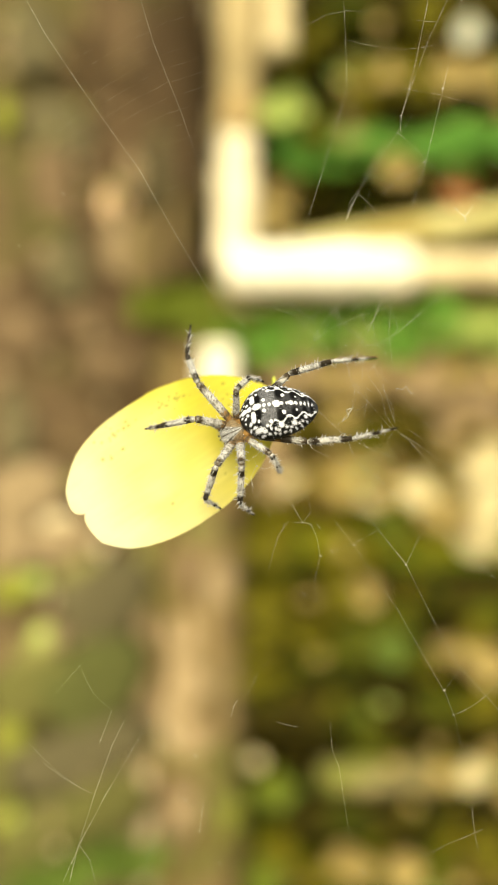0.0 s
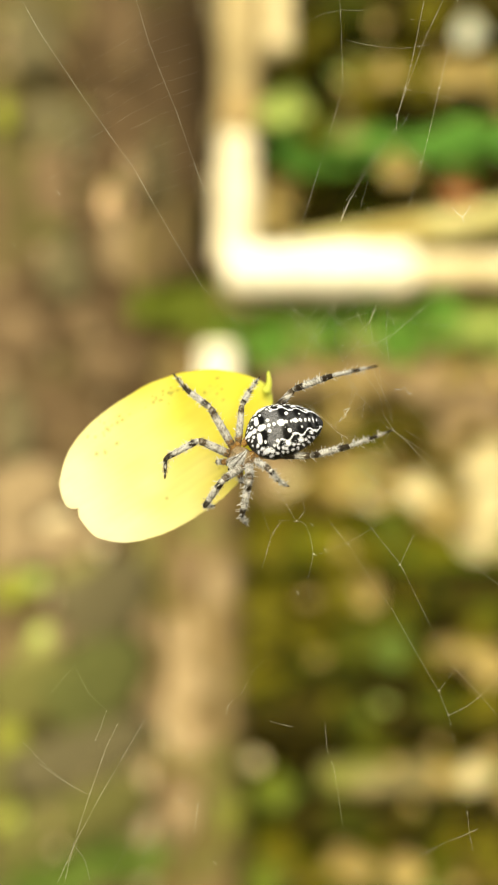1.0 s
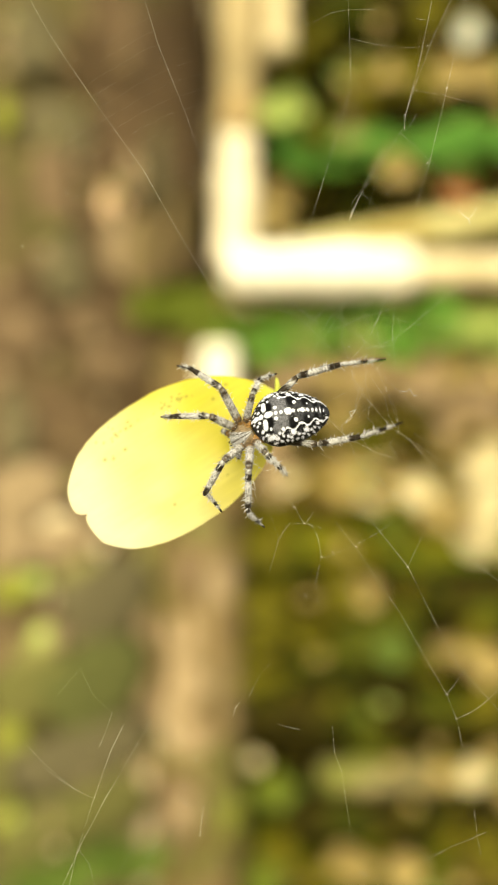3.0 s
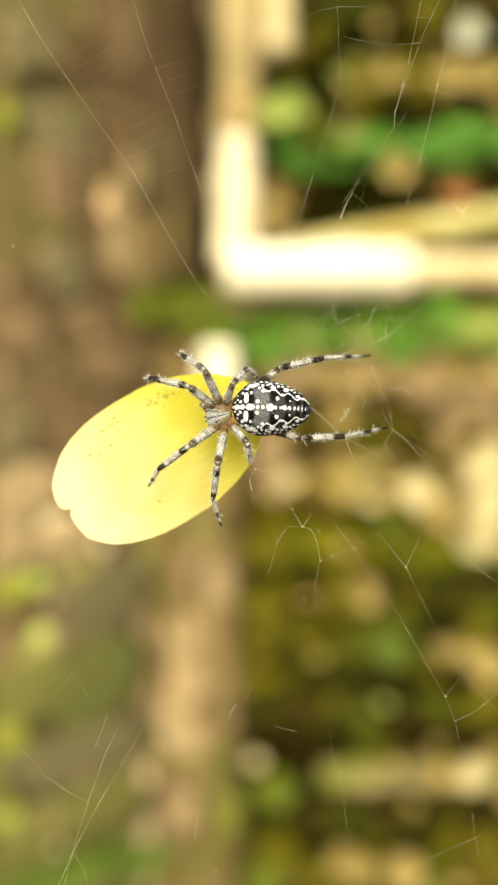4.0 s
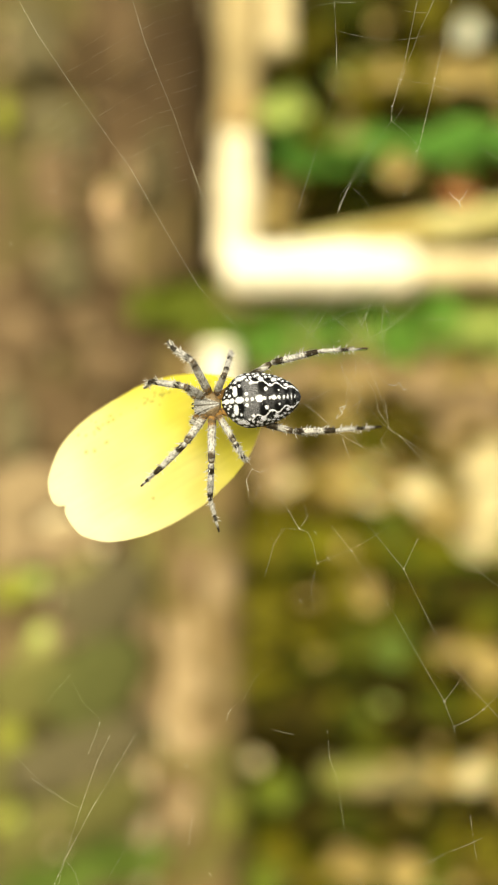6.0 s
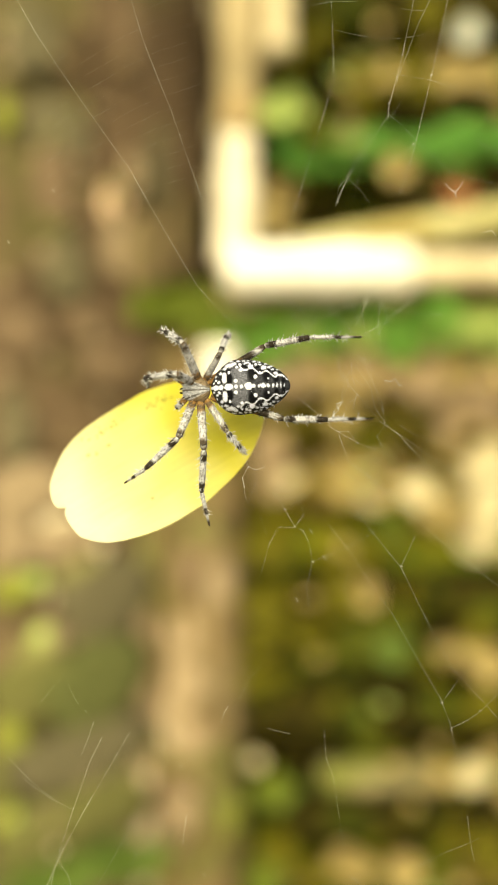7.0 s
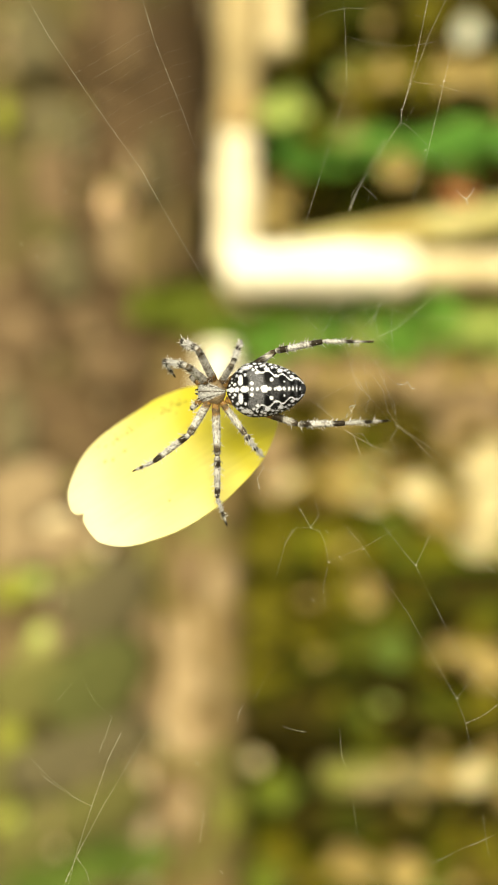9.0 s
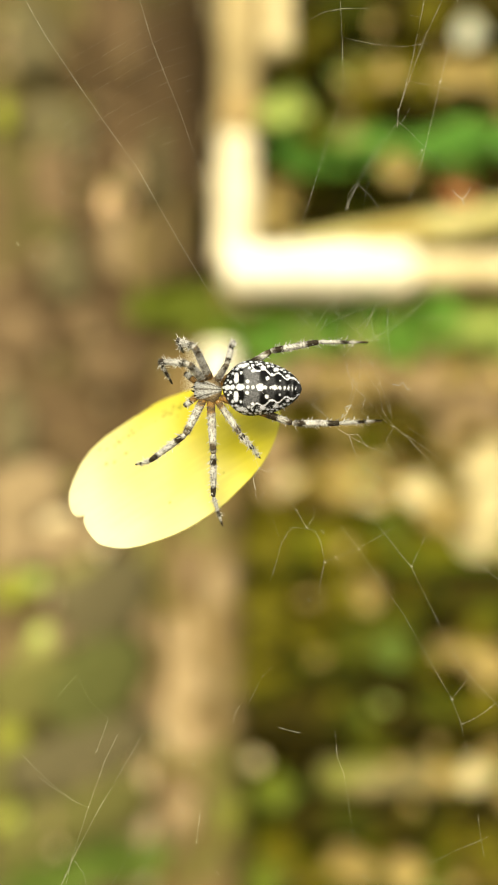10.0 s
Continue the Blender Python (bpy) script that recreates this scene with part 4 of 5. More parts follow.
def petal_mesh():
    verts, faces, cols = [], [], []
    n, m = 150, 70
    r = random.Random(8)
    specks = []
    for a, b, count in ((106, 88, 9), (98, 64, 5), (215, 88, 10), (247, 84, 7), (160, 92, 4), (290, 60, 4), (229, -72, 1), (153, -62, 1), (320, 40, 3)):
        specks += [(a + r.gauss(0, 15), b + r.gauss(0, 9), r.uniform(0.8, 2.1)) for _ in range(count)]
    for layer in (1, -1):
        for i in range(n + 1):
            for j in range(-m, m + 1):
                q = j / m
                e = (i / n)
                # the notched end: two round lobes
                far = -(20 if q > 0 else 10) * (1 - math.exp(-abs(q) * 9)) * (1 - q * q) ** 0.6
                y = q * max(2.0, petal_half(399 * e ** 1.2))
                s = 399 * e ** 1.2 + far * (1 - e) ** 5
                wave = 2.5 * noise.noise(Vector((s * 0.02, y * 0.02, 4)))
                z = -0.0009 * y * y * (1 - s / 600) - 0.0004 * (s - 190) ** 2 + wave + (y / 126) ** 4 * 5 * math.sin(s * 0.03)
                verts.append(Vector((s, y, z + layer * 1.6)) * UNIT * 1.08)
                g = min(1, max(0, (s - 5) / 285)) ** 0.8
                g = min(1.0, g + 0.12 * noise.noise(Vector((s * 0.015, y * 0.02, 9))) + 0.10 * (y / 126))
                g = max(0.0, g)
                c = Vector((0.83, 0.79, 0.57)).lerp(Vector((0.60, 0.545, 0.026)), g)
                for a, b, k in specks:
                    dd = math.hypot(s - a, y - b)
                    if dd < k * 2.0:
                        c = c.lerp(Vector((0.16, 0.17, 0.01)), 0.75 * (1 - dd / (k * 2.0)) ** 0.5)
                if s > 370:
                    c = c.lerp(Vector((0.55, 0.6, 0.08)), (s - 370) / 26)
                cols.append(tuple(c))
    row = 2 * m + 1
    half = (n + 1) * row
    for i in range(n):
        for j in range(row - 1):
            k = i * row + j
            faces.append((k, k + row, k + row + 1, k + 1))
            faces.append((half + k + 1, half + k + row + 1, half + k + row, half + k))
        for j in (0, row - 1):
            k = i * row + j
            q = (k, half + k, half + k + row, k + row)
            faces.append(q if j else tuple(reversed(q)))
    for j in range(row - 1):
        for k, flip in ((j, 0), (n * row + j, 1)):
            q = (k, k + 1, half + k + 1, half + k)
            faces.append(q if not flip else tuple(reversed(q)))
    return mesh_of("petal", verts, faces, PETAL, True, cols)


petal = new("petal")
part("blade", petal_mesh(), petal)
claw_v, claw_f = tube([Vector((388 + 3.0 * i, -2 + 0.55 * i * i, 1.5 * i)) * UNIT * 1.08 for i in range(8)], [UNIT * k for k in (9, 8, 7, 6, 6, 5, 4, 2)], 10)
part("claw", mesh_of("claw", claw_v, claw_f, PETAL, True, [(0.62, 0.68, 0.12)] * len(claw_v)), petal, "pale green claw at the petal's base")
tagged(petal, "lemon yellow notched petal hanging in the web", "petal")


# ---- the spider ----
spider = new("garden_spider")
tagged(spider, "black and white garden spider with banded bristly legs", "spider")

ABDOMEN_LENGTH = 143.0


def abdomen_half(s):
    if not 0 < s < 1:
        return 0.0
    if s < 0.36:
        return 49.5 * (1 - ((0.36 - s) / 0.36) ** 2) ** 0.68
    return 49.5 * (1 - ((s - 0.36) / 0.64) ** 2.0) ** 0.60


def blot(x, y, a, b, w, h, soft=1.2, p=2.0):
    """How far (x, y) lies in a rounded spot at (a, b), 0 to 1."""
    w, h = w * 0.97, h * 0.97
    d = (abs((x - a) / w) ** p + abs((y - b) / h) ** p) ** (1 / p)
    return min(1.0, max(0.0, (1 - d) * min(w, h) / soft + 0.5))


# white marks of the back: along the body from the waist, to the side, half length, half width
MID_MARKS = ((4, 4, 2.6), (11, 6.4, 5), (21, 4.2, 4.8), (34.5, 8.2, 5.6), (48, 3.4, 3.4), (57, 3.2, 3.2), (70, 7, 6.4), (78.5, 4, 3), (87.5, 2.4, 2.4), (95, 5, 4), (104, 2.8, 3), (112, 1.8, 3.2), (119, 1.4, 4.2), (126, 1.2, 4.6), (132, 1.2, 3.4))
SIDE_MARKS = (
    (27.5, 16.5, 4.4, 9.6), (36, 25.5, 2.7, 2.7), (48, 10.5, 2.8, 3.2), (17, 9, 2.9, 2.9), (12.5, 13, 2.2, 2.2), (11.5, 20, 2.2, 2.2), (21, 25, 3, 3), (81.5, 16, 3.3, 3.6), (57, 29, 3, 3), (7, 8, 2, 2),
    (36, 39, 11, 5.4), (45, 42, 6, 3.6), (28, 33, 5, 3.4), (50, 35, 3, 3), (56, 40, 3.4, 3), (64, 41, 3.4, 3), (74, 36, 6.4, 5.4), (69, 43, 4, 2.6), (83, 39, 3.4, 3), (97, 33, 5.8, 5.2), (91, 39, 3.4, 2.6), (106, 33, 3.4, 2.8), (118, 22, 4.6, 3.2), (112, 29, 3, 2.4), (126, 18, 3, 2.4), (104, 12, 2, 2), (90, 24, 1.8, 1.8), (52, 47, 4, 2.2), (62, 47, 3.4, 2.2), (80, 45.5, 3.4, 2.2), (89, 44, 3, 2.2), (100, 40.5, 3.4, 2.2), (110, 36, 3, 2.2), (40, 47.5, 5, 1.8), (20, 34, 3, 2.4), (120, 29, 3, 2), (70, 48, 2.6, 1.6),
)


def abdomen_pattern(x, y, up):
    """Colour of the back at x along the body from the waist and y across it."""
    n1 = noise.noise(Vector((x * 0.25, y * 0.25, 1)))
    n2 = noise.noise(Vector((x * 0.7, y * 0.7, 5)))
    n3 = noise.noise(Vector((x * 0.35, y * 0.35, 8)))
    x, y = x + 1.0 * n2 + 1.3 * n1, y + 1.3 * n3
    t = abs(y)
    edge = 32 - 0.255 * (x - 64) + 3.6 * math.sin((x - 70) * 2 * math.pi / 25.5)
    # a grey leaf-shaped field, broken by black wedges
    grey = 0.005
    if t < edge and x > 3:
        field = min(1, (edge - t) / 6) * min(1, (x - 3) / 6)
        wedge = max(blot(x, t, 29, 30, 9, 13, 4), blot(x, t, 36, 14, 8, 10, 3), blot(x, t, 77, 22, 8, 14, 4), blot(x, t, 101, 18, 7, 12, 4), blot(x, t, 118, 13, 5, 10, 3), blot(x, t, 131, 8, 4, 8, 3))
        tone = 0.014 if x < 40 else 0.115 if x < 68 else 0.036
        grey += field * (1 - wedge) * tone * max(0.2, 0.85 + 1.2 * n2 + 0.5 * n1)
    elif x > 60:
        # marbled flanks
        grey += 0.05 * max(0.0, n1 + 0.6 * n3)
    white = 0.0
    if 54 < x < 139:
        white = min(1, max(0, 1.9 - abs(t - edge) + 1.0 * n1))
    for p, w, h in MID_MARKS:
        white = max(white, blot(x, y, p, 0, w, h))
    for i, (p, q, w, h) in enumerate(SIDE_MARKS):
        shift = 1.2 * noise.noise(Vector((p, q, 3 if y > 0 else 6))) if i else 0.0
        k = 0.80 + 0.55 * n2 if i > 9 else 1.0 + 0.1 * n2
        white = max(white, blot(x, t, p + shift, q + shift * 0.6, w * k, h * k, 1.2, 3.0 if i == 0 else 2.0))
    c = Vector((grey, grey * 1.03, grey * 1.32)).lerp(Vector((0.67, 0.70, 0.90)), white)
    if up < 0.12:
        c = c.lerp(Vector((0.05, 0.042, 0.034)) * (1 + 0.5 * n2), min(1, (0.12 - up) * 4))
    return tuple(c), white


def abdomen_mesh():
    verts, faces, cols = [], [], []
    n, m = 190, 220
    for i in range(n + 1):
        s = 0.5 - 0.5 * math.cos(math.pi * i / n)
        h = abdomen_half(s)
        for j in range(m):
            w = 2 * math.pi * j / m
            y, up = math.cos(w) * h, math.sin(w)
            z = up * h * (0.86 if up > 0 else 0.72)
            x = s * ABDOMEN_LENGTH
            # spread the pattern over the curved back
            c, white = abdomen_pattern(x, y * (1 + 0.06 * (1 - up)), up)
            k = 1 + 0.008 * white + 0.012 * noise.noise(Vector((x, y, z)) * 0.12)
            verts.append(Vector((x - 70, y * k, z * k + 6 * math.sin(math.pi * s))) * UNIT)
            cols.append(c)
    for i in range(n):
        for j in range(m):
            j2 = (j + 1) % m
            faces.append((i * m + j, i * m + j2, (i + 1) * m + j2, (i + 1) * m + j))
    return mesh_of("abdomen", verts, faces, COAT, True, cols)


def hairs(count, where, length, r, seed):
    """Short tapering hairs; where(random) gives a root and a way."""
    g = random.Random(seed)
    pieces = []
    for _ in range(count):
        p, d = where(g)
        d = d.normalized()
        k = length * g.uniform(0.6, 1.2)
        mid = p + d * k * 0.55 + Vector((g.uniform(-1, 1), g.uniform(-1, 1), g.uniform(-1, 1))) * k * 0.06
        pieces.append(tube([p - d * r * 2, mid, p + d * k], [r, r * 0.7, r * 0.15], 4))
    return joined(pieces)


abdomen = part("abdomen", abdomen_mesh(), spider, "black back with white cross and wavy lines")


def abdomen_root(g):
    s, w = g.uniform(0.06, 0.97), g.uniform(-0.5, math.pi + 0.5)
    h = abdomen_half(s)
    y, up = math.cos(w), math.sin(w)
    p = Vector((s * ABDOMEN_LENGTH - 70, y * h, up * h * (0.86 if up > 0 else 0.72) + 6 * math.sin(math.pi * s))) * UNIT
    return p, Vector((0.5, y, up))


hv, hf = hairs(160, abdomen_root, 5.0 * UNIT, 0.2 * UNIT, 21)
part("hair", mesh_of("abdomen_hair", hv, hf, HAIR), abdomen, "short pale hairs")

HEAD_LENGTH = 51.0


def head_half(s):
    """Half width of the fore-body: broad behind, narrower towards the eyes."""
    shape = ((0, 6), (0.12, 17), (0.28, 22.5), (0.45, 21), (0.6, 18.5), (0.75, 18.5), (0.88, 16.5), (0.96, 11), (1.0, 3))
    for (a, p), (b, q) in zip(shape, shape[1:]):
        if s <= b:
            k = (s - a) / (b - a)
            return p + (q - p) * k
    return 6


def fan_half(s):
    """Half width of the silvery fan that opens from the waist towards the eyes."""
    return 1.5 + 21 * s ** 0.8


def head_mesh():
    """The fore-body, from the waist at the origin along -x to the eyes."""
    verts, faces, cols = [], [], []
    n, m = 60, 84
    for i in range(n + 1):
        s = i / n
        h = head_half(s) if 0 < i < n else 0.5
        for j in range(m):
            w = 2 * math.pi * j / m
            y, up = math.cos(w), math.sin(w)
            x = -s * HEAD_LENGTH
            k = 1 + 0.05 * noise.noise(Vector((x * 0.2, y * 3, up * 3)))
            groove = -2.5 * math.exp(-((s - 0.3) / 0.12) ** 2) * max(0, up) * math.exp(-(y / 0.3) ** 2)
            verts.append(Vector((x, y * h * k, up * h * 0.62 * k + groove + 3 * s)) * UNIT)
            g = 0.5 + 0.5 * noise.noise(Vector((x * 0.35, y * 7, up * 2)))
            rim = Vector((0.105, 0.072, 0.040)).lerp(Vector((0.26, 0.20, 0.14)), g)
            fan = Vector((0.17, 0.172, 0.20)).lerp(Vector((0.50, 0.515, 0.60)), g)
            ray = abs(math.sin(math.atan2(y * h, s * HEAD_LENGTH + 10) * 12))
            fan = fan.lerp(Vector((0.06, 0.05, 0.045)), min(1.0, 1.15 * (1 - ray) ** 1.5))
            inside = min(1, max(0, (fan_half(s) - abs(y * h)) / 2.5 + 0.5)) if up > 0.1 else 0.0
            c = rim.lerp(fan, inside)
            if up < 0.1:
                c = c.lerp(Vector((0.22, 0.14, 0.06)), 0.7)
            cols.append(tuple(c))
    for i in range(n):
        for j in range(m):
            j2 = (j + 1) % m
            faces.append((i * m + j, (i + 1) * m + j, (i + 1) * m + j2, i * m + j2))
    return mesh_of("cephalothorax", verts, faces, FUR, True, cols)


thorax = part("cephalothorax", head_mesh(), spider, "tan hairy fore-body with a silvery fan")


def head_root(g):
    s = g.uniform(0.1, 0.98) ** 0.7
    h = head_half(s)
    y = g.uniform(-1, 1) * min(0.95, fan_half(s) / h)
    up = math.sqrt(1 - y * y)
    return Vector((-s * HEAD_LENGTH, y * h, up * h * 0.62 + 3 * s)) * UNIT, Vector((-0.95, y * 0.45, 0.22))


hv, hf = hairs(64, head_root, 7 * UNIT, 0.26 * UNIT, 22)
part("hair", mesh_of("head_hair", hv, hf, HAIR), thorax, "pale grey hairs combed forwards")
for a, b, c, r in ((-50, 4, 11, 1.9), (-50, -4, 11, 1.9), (-53, 3.2, 8, 1.7), (-53, -3.2, 8, 1.7), (-48, 12, 8, 1.5), (-48, -12, 8, 1.5)):
    ev, ef = tube([Vector((a, b, c - r + r * 2 * k / 6)) * UNIT for k in range(7)], [UNIT * r * math.sin(math.pi * (0.08 + 0.84 * k / 6)) for k in range(7)], 10)
    part("eye", mesh_of("eye", ev, ef, EYE_BLACK), thorax, "glossy black eye")

MID = Vector((0.085, 0.062, 0.042))
DARK, PALE, WARM, GREY = Vector((0.022, 0.016, 0.011)), Vector((0.49, 0.49, 0.54)), Vector((0.25, 0.14, 0.045)), Vector((0.28, 0.275, 0.29))
BANDS = {
    # position along the piece, colour
    "femur": ((0, WARM), (0.13, WARM), (0.16, MID), (0.20, MID), (0.24, WARM), (0.28, GREY), (0.40, PALE), (0.50, GREY), (0.56, PALE), (0.76, PALE), (0.82, GREY), (0.86, MID), (0.92, DARK), (0.95, GREY), (1, MID)),
    "hind_femur": ((0, WARM), (0.45, WARM), (0.52, MID), (0.60, WARM), (0.66, DARK), (0.78, DARK), (0.82, GREY), (0.89, PALE), (0.93, MID), (1, DARK)),
    "fore_foot": ((0, DARK), (0.22, DARK), (0.30, GREY), (0.42, MID), (0.50, DARK), (0.66, DARK), (0.72, GREY), (0.82, DARK), (1, DARK)),
    "tibia": ((0, PALE), (0.06, GREY), (0.12, DARK), (0.24, DARK), (0.30, PALE), (0.52, PALE), (0.58, GREY), (0.64, PALE), (0.72, PALE), (0.78, DARK), (1, DARK)),
    "metatarsus": ((0, PALE), (0.42, PALE), (0.48, DARK), (0.62, DARK), (0.68, PALE), (0.80, GREY), (0.86, DARK), (1, DARK)),
    "pedipalp": ((0, WARM), (0.4, WARM), (0.5, DARK), (0.6, PALE), (0.8, PALE), (0.9, DARK), (1, DARK)),
}


def band(kind, s):
    rows = BANDS[kind]
    for (a, c), (b, e) in zip(rows, rows[1:]):
        if s <= b:
            return c.lerp(e, (s - a) / max(1e-6, b - a))
    return rows[-1][1]


def limb_mesh(kind, length, r0, r1, seed, spines, hair):
    """One piece of a leg along +x with its bands, spines and hairs; length and radii in metres."""
    verts, cols, faces = [], [], []
    n, sides = 64, 18
    for i in range(n + 1):
        s = i / n
        r = r0 + (r1 - r0) * s
        r *= 1 + 0.16 * math.sin(math.pi * s) * (0.2 if kind in ("metatarsus", "fore_foot") else 1)
        r *= min(1.0, 0.72 + 5 * min(s, 1 - s))
        for j in range(sides):
            w = 2 * math.pi * j / sides
            k = 1 + 0.06 * noise.noise(Vector((s * 14, math.cos(w) * 2, seed)))
            verts.append(Vector((s * length, math.cos(w) * r * k, math.sin(w) * r * k)))
            q = s + 0.07 * noise.noise(Vector((s * 9, math.cos(w) * 2.2, seed + math.sin(w) * 2.2)))
            c = band(kind, min(1, max(0, q)))
            mott = noise.noise(Vector((s * 20, math.cos(w) * 3, seed + 7)))
            fine = noise.noise(Vector((s * 55, math.cos(w) * 6, seed + 3 + math.sin(w) * 6)))
            if mott + 0.6 * fine > 0.12:
                c = c.lerp(MID if kind == "femur" else DARK, min(0.75, (mott + 0.6 * fine - 0.12) * 3.5))
            cols.append(tuple(c))
    for i in range(n):
        for j in range(sides):
            j2 = (j + 1) % sides
            faces.append((i * sides + j, i * sides + j2, (i + 1) * sides + j2, (i + 1) * sides + j))
    faces.append(tuple(reversed(range(sides))))
    faces.append(tuple(range(n * sides, (n + 1) * sides)))

    def root(g):
        s, w = g.uniform(0.05, 0.72 if kind in ("metatarsus", "fore_foot") else 0.97), g.uniform(0, 2 * math.pi)
        r = (r0 + (r1 - r0) * s) * 0.95
        return Vector((s * length, math.cos(w) * r, math.sin(w) * r)), Vector((0.55, math.cos(w), math.sin(w)))

    for count, size, thick, tone in ((spines, 9.5 * UNIT, 0.66 * UNIT, Vector((0.68, 0.69, 0.75))), (hair, 5.5 * UNIT, 0.24 * UNIT, Vector((0.54, 0.545, 0.60)))):
        hv, hf = hairs(count, root, size, thick, seed * 3 + count)
        o = len(verts)
        verts += hv
        faces += [tuple(i + o for i in q) for q in hf]
        for v in hv:
            under = band(kind, min(1, max(0, v.x / length)))
            cols.append(tuple(under.lerp(tone, 0.85 if count == spines else 0.3)))
    return mesh_of(kind, verts, faces, FUR, True, cols)


for side in (1, -1):
    me = limb_mesh("pedipalp", 30 * UNIT, 5.4 * UNIT, 4.4 * UNIT, 70 + side, 10, 90)
    turn = Euler((0, radians(14), radians(180 - side * 38))).to_matrix().to_4x4()
    part("pedipalp", me, thorax, "short rusty feeler", Matrix.Translation(Vector((-44, side * 12, -1)) * UNIT) @ turn)

# lengths of femur with knee, tibia, and metatarsus with foot, in plan units
LEGS = {
    "u1": (78, 72, 54), "u2": (96, 67, 68), "u3": (77, 42, 34), "u4": (136, 90, 94),
    "l1": (80, 82, 58), "l2": (99, 80, 66), "l3": (76, 40, 30), "l4": (138, 86, 90),
}
# where each leg leaves the fore-body: along it from the waist, and to the side
HIPS = {"1": (31, 14), "2": (20, 16), "3": (10, 16), "4": (4, 12)}
leg_parts = {}
for i, (key, (la, lb, lc)) in enumerate(LEGS.items()):
    thin = 0.82 if key[1] == "3" else 1.0
    leg = part("leg", limb_mesh("hind_femur" if key[1] == "4" else "femur", la * UNIT, 7.0 * UNIT * thin, 5.6 * UNIT * thin, 31 + i, 14, 240), spider, "banded pale and dark bristly leg")
    tib = part("tibia", limb_mesh("tibia", lb * UNIT, 5.4 * UNIT * thin, 4.4 * UNIT * thin, 41 + i, 26, 220), leg)
    met = part("metatarsus", limb_mesh("fore_foot" if key in ("u1", "u2") else "metatarsus", lc * UNIT, 4.0 * UNIT * thin, 1.7 * UNIT * thin, 51 + i, 11, 140), leg)
    leg_parts[key] = (leg, tib, met)


# ---- what moves ----
def motions():
    # drift of the web about its knots in plan units, sideways and down; each thread follows the knots near it
    times = (0.0, 0.5, 1.0, 1.5, 2.0, 2.5, 4.0, 4.5, 5.0, 5.5, 7.0, 7.5, 8.0, 8.5, 9.0, 9.5, 10.0)
    over_trunk = (250, 220), (22, 17, 14, 7, 14, 33, 8, 0, 0, 7, 5, 0, 3, 13, 25, 19, 20), (0,) * 17
    high_bend = (592, 129), (21, 17, 14, 9, 15, 32, 8, 0, 0, 5, -3, -3, 0, 9, 20, 14, 14), (9, 9, 7, 9, 6, 7, 0, 0, -2, -6, -8, -3, 1, 1, 6, 7, 7)
    hook = (596, 384), (18, 13, 9, 4, 12, 27, 7, 0, 1, 4, 0, 1, 4, 13, 24, 18, 18), (1, 1, 1, 1, 0, -1, 0, 0, -2, -5, -26, -23, -20, -18, -16, -16, -16)
    white_fork = (811, 369), (11, 8, 7, 2, 8, 19, 7, 0, 1, 4, -6, -6, -6, 5, 14, 8, 7), (11, 12, 12, 15, 17, 19, 3, 0, -2, -6, -32, -29, -24, -24, -20, -20, -20)
    fleck = (701, 691), (11, 6, 8, 0, 8, 19, 6, 0, -3, 0, -9, -10, -7, 3, 13, 6, 5), (0, 1, 1, 7, 6, 6, 0, 0, 0, -2, -14, -13, -11, -10, -8, -7, -7)
    low_knot = (560, 995), (5, -4, -7, -16, -7, 7, 5, 0, 0, 2, -9, -3, 0, 10, 20, 14, 13), (-12, -15, -15, -9, -10, -12, -3, 0, 5, 3, -1, -3, -3, 0, 0, 2, 0)
    side_fork = (714, 1006), (6, -2, -5, -13, -7, 9, 6, 0, 0, 4, -2, 1, 4, 13, 24, 16, 16), (-5, -3, -5, 3, 0, -1, -1, 0, 3, 3, -3, -5, -6, -3, -5, -3, -3)
    low_fork = (801, 1279), (3, -5, -6, -15, -8, 8, 6, 0, 0, 6, 0, 4, 6, 17, 27, 20, 18), (-14, -11, -14, -5, -7, -8, -3, 0, 7, 6, 10, 3, 0, 6, 1, 6, 3)
    low_tail = (133, 1482), (20, 13, 11, 3, 9, 20, 8, 0, -3, -1, -20, -12, -5, 5, 14, 8, 8), (-18, -16, -18, -10, -14, -13, -4, 0, 7, 7, 11, 7, 5, 5, 4, 7, 7)
    knots = (over_trunk, high_bend, hook, white_fork, fleck, low_knot, side_fork, low_fork, low_tail)
    for ob, (u, v) in silk_threads:
        near = [1 / (40 + math.hypot(u - a, v - b)) ** 2.5 for (a, b), _, _ in knots]
        rows = []
        for i, t in enumerate(times):
            du = sum(w * k[1][i] for w, k in zip(near, knots)) / sum(near)
            dv = sum(w * k[2][i] for w, k in zip(near, knots)) / sum(near)
            rows.append((t, Matrix.Translation(Vector((du, 0, -dv)) * UNIT)))
        walk(ob, rows)

    # the petal: its notch, the run of its length and its roll
    petal_rows = []
